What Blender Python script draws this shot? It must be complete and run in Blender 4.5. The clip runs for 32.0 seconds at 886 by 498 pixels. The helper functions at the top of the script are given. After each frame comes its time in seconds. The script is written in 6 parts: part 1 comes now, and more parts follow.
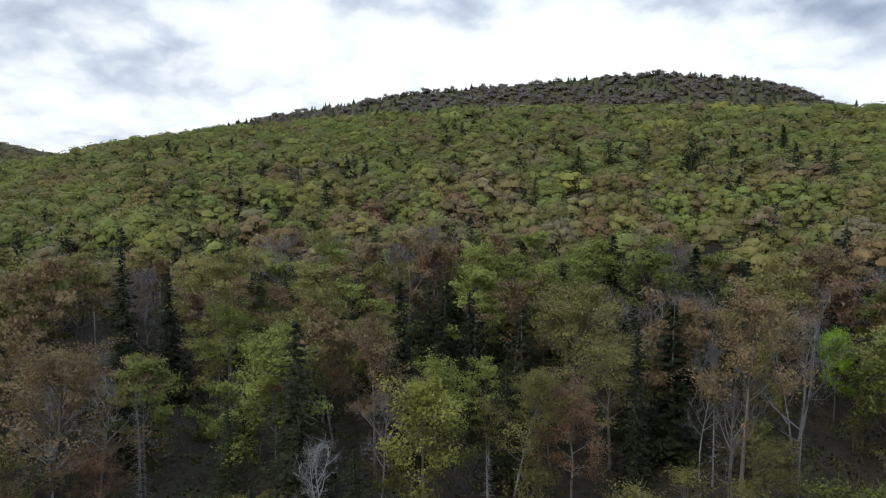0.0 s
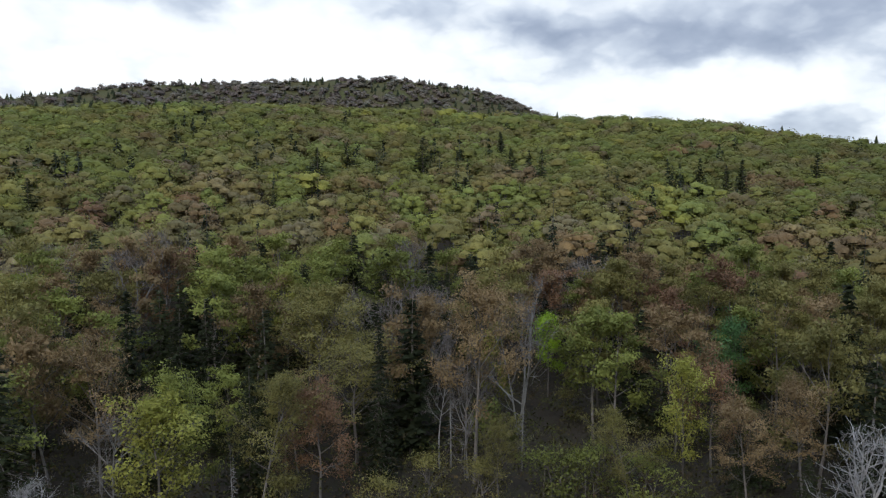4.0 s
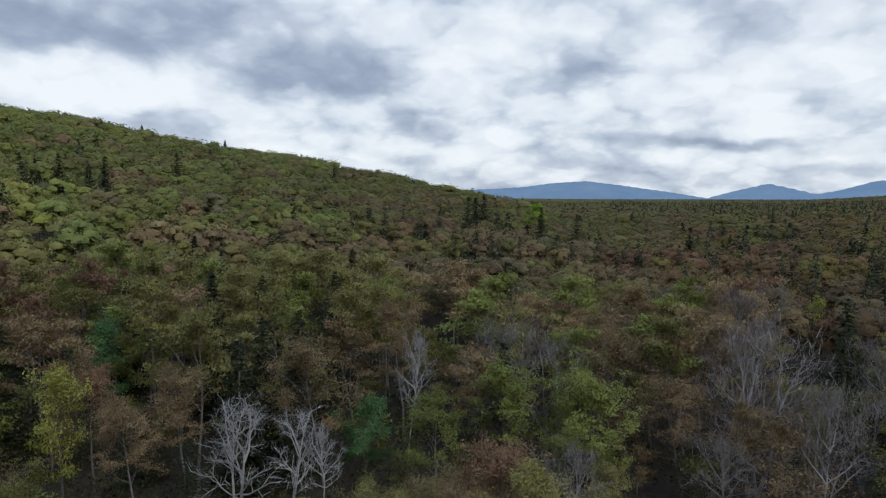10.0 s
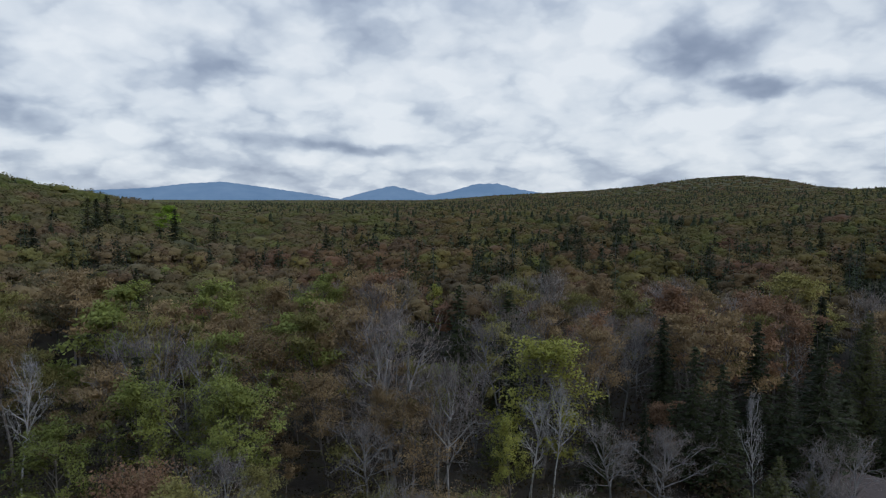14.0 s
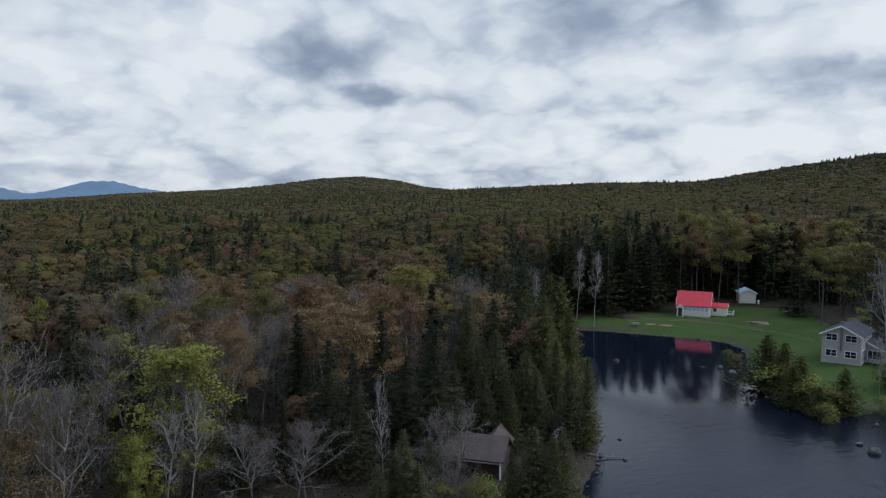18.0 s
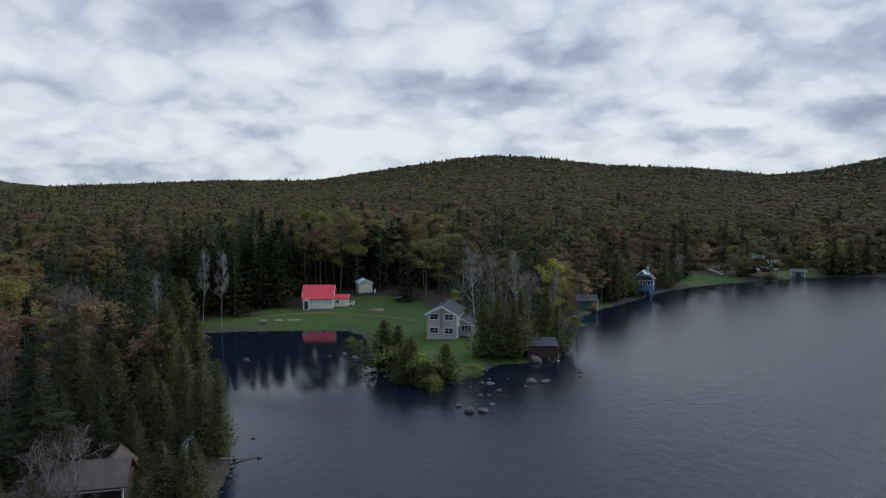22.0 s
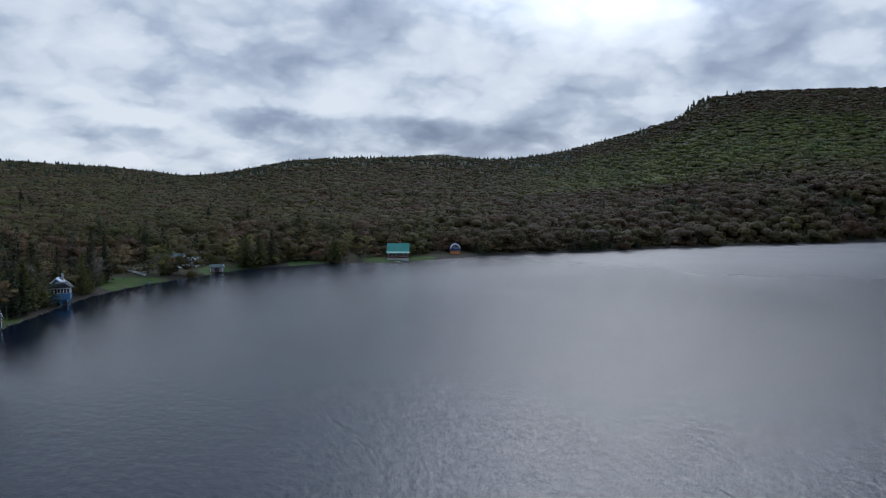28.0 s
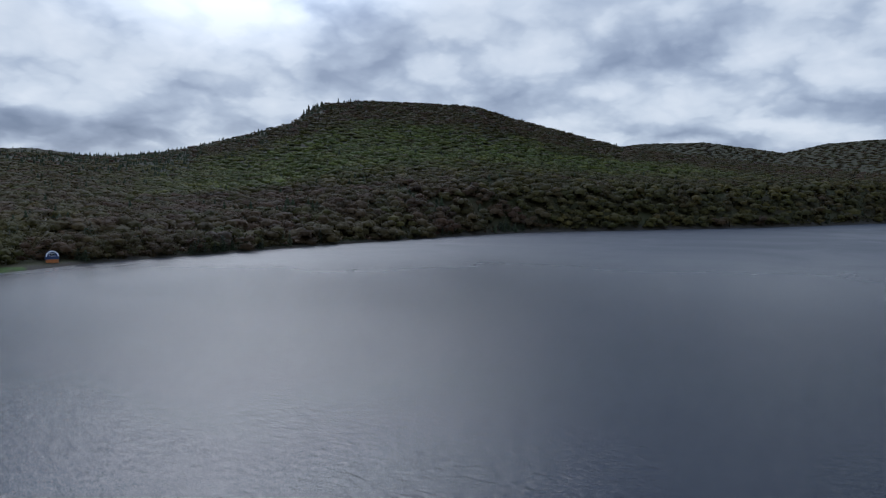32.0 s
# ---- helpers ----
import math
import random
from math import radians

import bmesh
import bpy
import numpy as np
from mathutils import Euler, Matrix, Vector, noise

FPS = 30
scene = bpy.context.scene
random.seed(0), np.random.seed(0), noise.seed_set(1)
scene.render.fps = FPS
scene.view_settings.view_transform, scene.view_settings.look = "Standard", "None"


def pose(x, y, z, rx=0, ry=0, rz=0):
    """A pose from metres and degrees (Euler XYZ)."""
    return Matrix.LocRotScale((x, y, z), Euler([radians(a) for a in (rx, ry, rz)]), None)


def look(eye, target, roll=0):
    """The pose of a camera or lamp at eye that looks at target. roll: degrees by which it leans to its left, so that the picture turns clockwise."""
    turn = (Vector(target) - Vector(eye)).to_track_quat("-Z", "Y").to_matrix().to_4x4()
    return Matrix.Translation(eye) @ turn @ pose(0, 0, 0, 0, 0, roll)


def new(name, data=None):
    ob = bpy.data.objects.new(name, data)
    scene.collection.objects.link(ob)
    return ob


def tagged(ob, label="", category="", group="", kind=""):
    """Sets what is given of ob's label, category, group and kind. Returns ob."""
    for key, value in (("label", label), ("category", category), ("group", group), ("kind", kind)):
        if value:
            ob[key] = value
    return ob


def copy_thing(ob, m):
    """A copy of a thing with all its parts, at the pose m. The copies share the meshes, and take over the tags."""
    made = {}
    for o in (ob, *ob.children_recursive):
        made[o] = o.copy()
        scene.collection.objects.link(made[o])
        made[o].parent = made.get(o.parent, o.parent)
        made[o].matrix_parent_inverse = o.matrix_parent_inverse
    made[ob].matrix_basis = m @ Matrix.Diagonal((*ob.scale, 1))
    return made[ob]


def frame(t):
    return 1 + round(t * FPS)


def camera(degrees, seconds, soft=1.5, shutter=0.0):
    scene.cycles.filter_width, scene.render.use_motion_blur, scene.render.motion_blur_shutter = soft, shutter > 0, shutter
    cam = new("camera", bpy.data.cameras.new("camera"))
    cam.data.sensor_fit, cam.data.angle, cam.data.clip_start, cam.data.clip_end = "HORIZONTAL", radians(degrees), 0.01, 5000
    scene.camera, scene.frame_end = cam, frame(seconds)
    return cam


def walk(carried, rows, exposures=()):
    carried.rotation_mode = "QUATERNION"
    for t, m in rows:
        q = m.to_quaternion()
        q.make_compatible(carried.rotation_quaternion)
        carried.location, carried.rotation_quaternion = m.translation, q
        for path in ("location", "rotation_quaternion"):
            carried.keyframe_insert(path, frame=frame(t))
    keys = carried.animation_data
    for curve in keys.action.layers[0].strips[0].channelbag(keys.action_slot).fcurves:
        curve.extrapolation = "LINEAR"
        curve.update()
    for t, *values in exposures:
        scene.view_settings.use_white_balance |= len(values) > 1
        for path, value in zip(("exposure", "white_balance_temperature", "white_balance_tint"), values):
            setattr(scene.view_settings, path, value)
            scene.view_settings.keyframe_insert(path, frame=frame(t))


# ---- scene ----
cam = camera(65.26, 32.0, soft=1.2)

# The camera hangs over the shore and turns to its right; seconds, yaw, pitch, roll.
HEIGHT = 30.0
PATH = [
    (0.0, 0.00, -4.45, -0.35),
    (0.5, -2.23, -4.42, -0.31),
    (1.0, -4.68, -4.40, -0.28),
    (1.5, -7.28, -4.35, -0.28),
    (2.0, -9.84, -4.33, -0.26),
    (2.5, -11.97, -4.32, -0.24),
    (4.5, -24.92, -4.29, -0.15),
    (5.0, -28.59, -4.30, -0.13),
    (5.5, -32.29, -4.37, -0.07),
    (6.0, -35.92, -4.48, -0.05),
    (6.5, -39.69, -4.55, -0.04),
    (7.0, -43.48, -4.60, -0.06),
    (7.5, -47.48, -4.59, -0.08),
    (8.0, -52.11, -4.57, -0.11),
    (8.5, -56.82, -4.53, -0.13),
    (9.0, -61.56, -4.48, -0.10),
    (9.5, -66.20, -4.42, -0.07),
    (10.0, -70.42, -4.38, -0.07),
    (10.5, -74.11, -4.33, -0.04),
    (11.0, -77.79, -4.33, -0.03),
    (11.5, -81.42, -4.32, -0.02),
    (12.0, -85.07, -4.32, -0.00),
    (12.5, -88.77, -4.32, 0.02),
    (13.0, -92.41, -4.31, 0.00),
    (13.5, -96.05, -4.29, -0.00),
    (14.0, -99.68, -4.28, -0.02),
    (14.5, -103.32, -4.27, -0.06),
    (16.5, -118.40, -4.25, 0.02),
    (17.0, -122.13, -4.26, 0.00),
    (17.5, -125.83, -4.28, -0.03),
    (18.0, -129.54, -4.32, -0.08),
    (18.5, -133.25, -4.38, -0.11),
    (19.0, -136.99, -4.41, -0.11),
    (19.5, -140.76, -4.41, -0.12),
    (20.0, -144.60, -4.42, -0.13),
    (20.5, -148.47, -4.43, -0.13),
    (21.0, -152.27, -4.42, -0.12),
    (21.5, -156.08, -4.43, -0.11),
    (22.0, -159.91, -4.45, -0.09),
    (22.5, -163.48, -4.46, -0.12),
    (23.0, -167.29, -4.48, -0.14),
    (23.5, -171.16, -4.49, -0.19),
    (24.0, -175.04, -4.50, -0.19),
    (24.5, -178.89, -4.49, -0.19),
    (25.0, -182.61, -4.48, -0.20),
    (25.5, -186.37, -4.46, -0.21),
    (27.5, -201.53, -4.38, -0.14),
    (28.0, -205.42, -4.36, -0.12),
    (28.5, -209.28, -4.35, -0.11),
    (29.0, -213.14, -4.34, -0.08),
    (29.5, -217.01, -4.32, -0.07),
    (30.0, -220.86, -4.29, -0.06),
    (30.5, -224.73, -4.27, -0.07),
    (31.0, -228.65, -4.25, -0.10),
    (31.5, -232.38, -4.21, -0.16),
    (32.0, -235.97, -4.19, -0.25),
]
EXPOSURES = [(0.0, 0.27, 6650, 10), (6.0, 0.22, 6650, 10), (10.0, -0.02, 6450, 10), (14.0, -0.2, 6350, 10), (19.0, -0.2, 6380, 10), (25.0, -0.25, 6300, 11), (28.0, -0.30, 6050, 11), (32.0, -0.34, 5950, 11)]
walk(cam, [(t, pose(0, 0, HEIGHT, 90 + pitch, roll, yaw)) for t, yaw, pitch, roll in PATH], EXPOSURES)

# ---------------------------------------------------------------- sky and sun
SUN_AZ, SUN_EL = 219.0, 37.0


def heading(az, el=0.0):
    a, e = radians(az), radians(el)
    return Vector((math.sin(a) * math.cos(e), math.cos(a) * math.cos(e), math.sin(e)))


class Nodes:
    """Short hand for building a node tree."""

    def __init__(self, tree):
        self.tree = tree
        tree.nodes.clear()

    def add(self, kind, inputs=None, **props):
        n = self.tree.nodes.new(kind)
        for k, v in props.items():
            setattr(n, k, v)
        for k, v in (inputs or {}).items():
            if isinstance(v, bpy.types.NodeSocket):
                self.tree.links.new(v, n.inputs[k])
            else:
                n.inputs[k].default_value = v
        return n

    def math(self, op, a, b=0.0, clamp=False):
        return self.add("ShaderNodeMath", {0: a, 1: b}, operation=op, use_clamp=clamp).outputs[0]

    def mix(self, fac, a, b, blend="MIX"):
        return self.add("ShaderNodeMix", {0: fac, 6: a, 7: b}, data_type="RGBA", blend_type=blend).outputs[2]

    def ramp(self, fac, stops):
        n = self.add("ShaderNodeValToRGB", {0: fac})
        els = n.color_ramp.elements
        while len(els) < len(stops):
            els.new(0.5)
        for e, (p, c) in zip(els, stops):
            e.position, e.color = p, (*c, 1) if len(c) == 3 else c
        return n.outputs[0]

    def noise(self, vector, scale, detail=4.0, rough=0.55, distortion=0.0):
        return self.add("ShaderNodeTexNoise", {"Vector": vector, "Scale": scale, "Detail": detail, "Roughness": rough,
                                               "Distortion": distortion}).outputs[0]


world = bpy.data.worlds.new("sky")
scene.world = world
world.use_nodes = True
N = Nodes(world.node_tree)
sky = N.add("ShaderNodeTexSky", sky_type="NISHITA", sun_disc=False, sun_elevation=radians(SUN_EL), sun_rotation=radians(SUN_AZ))
way = N.add("ShaderNodeTexCoord").outputs["Generated"]
axes = N.add("ShaderNodeSeparateXYZ", {0: way})
# a broken deck of cloud: thin bright gaps between soft grey bases
tall = N.add("ShaderNodeVectorMath", {0: way, 1: (1.0, 1.0, 1.3)}, operation="MULTIPLY").outputs[0]
lift = N.math("DIVIDE", 1.0, N.math("ADD", N.math("MAXIMUM", axes.outputs[2], 0.0), 0.40))
flat = N.add("ShaderNodeCombineXYZ", {0: N.math("MULTIPLY", axes.outputs[0], lift), 1: N.math("MULTIPLY", axes.outputs[1], lift), 2: 0.0}).outputs[0]
big = N.noise(flat, 2.3, 4.0, 0.5, 0.2)
small = N.noise(flat, 6.5, 6.0, 0.5, 0.1)
swirl = N.add("ShaderNodeTexNoise", {"Vector": flat, "Scale": 7.0, "Detail": 4.0, "Roughness": 0.55})
puffy = N.add("ShaderNodeVectorMath", {0: swirl.outputs[1], 1: (0.16, 0.16, 0.0), 2: flat}, operation="MULTIPLY_ADD").outputs[0]
cells = N.add("ShaderNodeTexVoronoi", {"Vector": puffy, "Scale": 6.0, "Detail": 2.0, "Roughness": 0.45, "Lacunarity": 2.2, "Smoothness": 0.3}, feature="SMOOTH_F1").outputs["Distance"]
deck = N.math("ADD", N.math("ADD", N.math("MULTIPLY", big, 0.26), N.math("MULTIPLY", small, 0.15)), N.math("MULTIPLY", cells, 0.19))
deck = N.math("ADD", deck, 0.122)
# the cloud bases overhead are thicker than those near the horizon
deck = N.math("ADD", deck, N.add("ShaderNodeMapRange", {0: axes.outputs[2], 1: 0.22, 2: 0.62, 3: -0.035, 4: 0.07}, interpolation_type="SMOOTHSTEP").outputs[0])
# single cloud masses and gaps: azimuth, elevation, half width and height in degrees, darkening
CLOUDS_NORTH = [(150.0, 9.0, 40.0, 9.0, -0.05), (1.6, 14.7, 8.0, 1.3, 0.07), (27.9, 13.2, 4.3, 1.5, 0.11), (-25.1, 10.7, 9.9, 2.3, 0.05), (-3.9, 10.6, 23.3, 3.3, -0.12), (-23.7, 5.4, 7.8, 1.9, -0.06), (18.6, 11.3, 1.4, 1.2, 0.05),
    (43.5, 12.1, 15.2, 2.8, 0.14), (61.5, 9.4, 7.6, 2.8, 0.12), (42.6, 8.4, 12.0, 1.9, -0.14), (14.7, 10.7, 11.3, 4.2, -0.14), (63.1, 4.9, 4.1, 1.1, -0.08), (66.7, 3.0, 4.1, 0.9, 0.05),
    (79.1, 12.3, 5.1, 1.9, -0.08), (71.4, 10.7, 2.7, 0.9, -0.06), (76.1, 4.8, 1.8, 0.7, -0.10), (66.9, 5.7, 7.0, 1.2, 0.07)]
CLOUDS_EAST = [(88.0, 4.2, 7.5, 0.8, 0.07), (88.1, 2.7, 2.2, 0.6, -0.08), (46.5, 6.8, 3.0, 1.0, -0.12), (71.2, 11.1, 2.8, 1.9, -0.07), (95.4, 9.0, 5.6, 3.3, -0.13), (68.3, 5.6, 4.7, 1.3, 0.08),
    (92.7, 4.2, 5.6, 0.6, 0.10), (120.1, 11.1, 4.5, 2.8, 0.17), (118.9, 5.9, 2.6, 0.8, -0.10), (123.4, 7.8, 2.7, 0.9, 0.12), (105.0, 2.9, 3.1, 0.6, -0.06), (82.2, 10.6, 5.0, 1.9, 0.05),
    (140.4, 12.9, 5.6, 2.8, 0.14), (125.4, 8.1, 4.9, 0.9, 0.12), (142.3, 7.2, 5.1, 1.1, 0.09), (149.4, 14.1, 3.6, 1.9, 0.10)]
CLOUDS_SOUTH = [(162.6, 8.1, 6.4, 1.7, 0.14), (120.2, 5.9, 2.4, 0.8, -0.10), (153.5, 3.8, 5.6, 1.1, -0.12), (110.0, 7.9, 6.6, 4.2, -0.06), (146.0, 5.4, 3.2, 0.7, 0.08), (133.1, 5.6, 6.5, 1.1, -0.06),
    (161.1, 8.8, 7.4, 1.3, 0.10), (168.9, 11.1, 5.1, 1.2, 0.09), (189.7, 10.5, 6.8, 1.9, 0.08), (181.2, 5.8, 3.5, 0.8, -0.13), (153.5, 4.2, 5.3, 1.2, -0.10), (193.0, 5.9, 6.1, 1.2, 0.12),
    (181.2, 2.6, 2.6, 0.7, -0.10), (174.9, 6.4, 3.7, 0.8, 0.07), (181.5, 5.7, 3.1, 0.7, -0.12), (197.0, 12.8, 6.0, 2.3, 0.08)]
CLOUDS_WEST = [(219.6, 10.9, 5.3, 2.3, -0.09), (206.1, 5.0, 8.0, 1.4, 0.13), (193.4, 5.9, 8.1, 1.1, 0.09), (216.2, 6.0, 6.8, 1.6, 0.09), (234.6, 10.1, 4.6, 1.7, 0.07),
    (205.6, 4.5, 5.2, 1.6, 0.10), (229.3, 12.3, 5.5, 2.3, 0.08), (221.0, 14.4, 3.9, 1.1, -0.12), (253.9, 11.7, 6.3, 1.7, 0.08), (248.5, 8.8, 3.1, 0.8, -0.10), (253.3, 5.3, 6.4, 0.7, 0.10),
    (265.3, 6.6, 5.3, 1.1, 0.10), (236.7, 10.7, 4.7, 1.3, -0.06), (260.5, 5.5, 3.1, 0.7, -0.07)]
turned = N.math("MULTIPLY", N.math("ARCTAN2", axes.outputs[0], axes.outputs[1]), 57.2958)
turned = N.math("SUBTRACT", N.math("FLOORED_MODULO", N.math("ADD", turned, 60.0), 360.0), 60.0)
raised = N.math("MULTIPLY", N.math("ARCSINE", axes.outputs[2]), 57.2958)
warp = N.add("ShaderNodeTexNoise", {"Vector": tall, "Scale": 11.0, "Detail": 4.0, "Roughness": 0.5})
drift = N.add("ShaderNodeVectorMath", {0: warp.outputs[1], 1: (5.6, 3.2, 0.0), 2: (-2.8, -1.6, 0.0)}, operation="MULTIPLY_ADD").outputs[0]
polar = N.add("ShaderNodeVectorMath", {0: N.add("ShaderNodeCombineXYZ", {0: turned, 1: raised, 2: 0.0}).outputs[0], 1: drift}, operation="ADD").outputs[0]
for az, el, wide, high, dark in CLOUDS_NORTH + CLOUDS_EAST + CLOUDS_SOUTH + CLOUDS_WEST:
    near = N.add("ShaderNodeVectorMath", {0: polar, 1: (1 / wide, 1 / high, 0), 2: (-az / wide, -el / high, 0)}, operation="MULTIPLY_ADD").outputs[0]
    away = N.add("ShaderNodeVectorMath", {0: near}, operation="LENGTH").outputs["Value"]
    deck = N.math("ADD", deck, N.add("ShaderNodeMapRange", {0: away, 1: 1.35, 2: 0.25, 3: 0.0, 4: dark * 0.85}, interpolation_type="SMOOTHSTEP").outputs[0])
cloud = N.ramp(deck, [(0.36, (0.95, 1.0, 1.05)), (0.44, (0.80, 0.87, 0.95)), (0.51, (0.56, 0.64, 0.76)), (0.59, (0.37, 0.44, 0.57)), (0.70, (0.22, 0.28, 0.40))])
# the veiled sun brightens the cloud round it
toward = N.add("ShaderNodeVectorMath", {0: way, 1: heading(SUN_AZ, SUN_EL)}, operation="DOT_PRODUCT").outputs["Value"]
glow = N.add("ShaderNodeMapRange", {0: toward, 1: math.cos(radians(28)), 2: 1.0, 3: 1.0, 4: 2.8}, interpolation_type="SMOOTHSTEP").outputs[0]
def cool(low, high):
    """The cloud turns bluer away from the horizon."""
    return N.add("ShaderNodeMapRange", {0: axes.outputs[2], 1: 0.22, 2: 0.5, 3: low, 4: high}, interpolation_type="SMOOTHSTEP").outputs[0]


# an overcast sky is brightest overhead
zenith = N.add("ShaderNodeMapRange", {0: axes.outputs[2], 1: 0.42, 2: 0.95, 3: 1.0, 4: 3.0}, interpolation_type="SMOOTHSTEP").outputs[0]
glow = N.math("MULTIPLY", glow, zenith)
cloud = N.add("ShaderNodeVectorMath", {0: cloud, 1: N.add("ShaderNodeCombineXYZ", {0: N.math("MULTIPLY", glow, cool(1.0, 0.90)), 1: glow, 2: N.math("MULTIPLY", glow, cool(1.0, 1.16))}).outputs[0]}, operation="MULTIPLY").outputs[0]
clear = N.mix(1.0, sky.outputs[0], (0.12, 0.12, 0.12, 1), "MULTIPLY")
both = N.mix(0.94, clear, cloud)
back = N.add("ShaderNodeBackground", {0: both, 1: 0.95})
N.add("ShaderNodeOutputWorld", {0: back.outputs[0]})

sun = new("sun", bpy.data.lights.new("sun", "SUN"))
sun.data.energy, sun.data.angle, sun.data.color = 1.5, radians(36), (1.0, 0.95, 0.88)
sun.matrix_world = look(heading(SUN_AZ, SUN_EL) * 100, (0, 0, 0))


# ---------------------------------------------------------------- materials
def material(name, colour, rough=0.7, vary=0.25, scale=3.0, bump=0.0, bump_scale=20.0, metal=0.0, spec=0.3, tint=False, leaf=0.0, rand=0.0, stretch=(1, 1, 1)):
    """A procedural surface: base colour with stains at two scales, fine relief, optional variation from piece to piece."""
    m = bpy.data.materials.new(name)
    m.use_nodes = True
    n = Nodes(m.node_tree)
    if leaf:
        at = n.add("ShaderNodeTexCoord").outputs["Object"]
    else:
        at = n.add("ShaderNodeMapping", {0: n.add("ShaderNodeTexCoord").outputs["Object"], 3: stretch}).outputs[0]
    base = n.add("ShaderNodeAttribute", attribute_name="tint").outputs[0] if tint else colour
    coarse, fine = n.noise(at, scale, 3.0), n.noise(at, scale * 9, 3.0)
    f = n.math("ADD", n.math("MULTIPLY", coarse, 0.6), n.math("MULTIPLY", fine, 0.4))
    f = n.add("ShaderNodeMapRange", {0: f, 1: 0.3, 2: 0.7, 3: 1 - vary, 4: 1 + vary}).outputs[0]
    if rand:
        info = n.add("ShaderNodeObjectInfo").outputs["Random"]
        f = n.math("MULTIPLY", f, n.add("ShaderNodeMapRange", {0: info, 1: 0.0, 2: 1.0, 3: 1 - rand, 4: 1 + rand}).outputs[0])
    col = n.add("ShaderNodeVectorMath", {0: base, 1: n.add("ShaderNodeCombineXYZ", {0: f, 1: f, 2: f}).outputs[0]}, operation="MULTIPLY").outputs[0]
    b = n.add("ShaderNodeBsdfPrincipled", {"Base Color": col, "Roughness": rough, "Metallic": metal, "Specular IOR Level": spec})
    if bump:
        h = n.noise(at, bump_scale, 4.0)
        n.tree.links.new(n.add("ShaderNodeBump", {"Height": h, "Strength": 0.6, "Distance": bump}).outputs[0], b.inputs["Normal"])
    out = b.outputs[0]
    if leaf:
        t = n.add("ShaderNodeBsdfTranslucent", {0: col})
        out = n.add("ShaderNodeMixShader", {0: leaf, 1: out, 2: t.outputs[0]}).outputs[0]
    n.add("ShaderNodeOutputMaterial", {0: out})
    return m


# base colours of the spring woods
PALETTE = {"bud": (0.172, 0.118, 0.057), "rust": (0.170, 0.098, 0.054), "olive": (0.150, 0.132, 0.042), "green": (0.138, 0.148, 0.036),
           "bright": (0.165, 0.245, 0.020), "yellow": (0.205, 0.200, 0.042), "twig": (0.150, 0.124, 0.105), "pale": (0.21, 0.195, 0.18), "teal": (0.066, 0.125, 0.042), "spruce": (0.022, 0.027, 0.012),
           "fir": (0.027, 0.032, 0.013), "cedar": (0.082, 0.086, 0.030), "blossom": (0.44, 0.43, 0.41)}
LEAF = {k: material("leaf_" + k, tuple(1.28 * u for u in c), 0.65, 0.3, 0.6, leaf=0.45, rand=0.22, spec=0.1) for k, c in PALETTE.items()}
M_WOODS = material("far_foliage", (0, 0, 0), 0.75, 0.38, 0.4, 0.35, 2.2, tint=True, leaf=0.2, spec=0.08)
M_BARK = material("bark_grey_brown", (0.11, 0.095, 0.08), 0.9, 0.35, 2.0, 0.02, 9.0, rand=0.2)
M_BIRCH = material("bark_pale_birch", (0.27, 0.255, 0.23), 0.8, 0.4, 1.6, 0.01, 12.0, rand=0.15, stretch=(1, 1, 3))
M_DEAD = material("bark_dead_grey", (0.145, 0.135, 0.122), 0.9, 0.35, 1.5, 0.01, 12.0, rand=0.15)
M_ROCK = material("granite_lichen", (0.075, 0.072, 0.066), 0.85, 0.5, 1.2, 0.08, 4.0, rand=0.2)


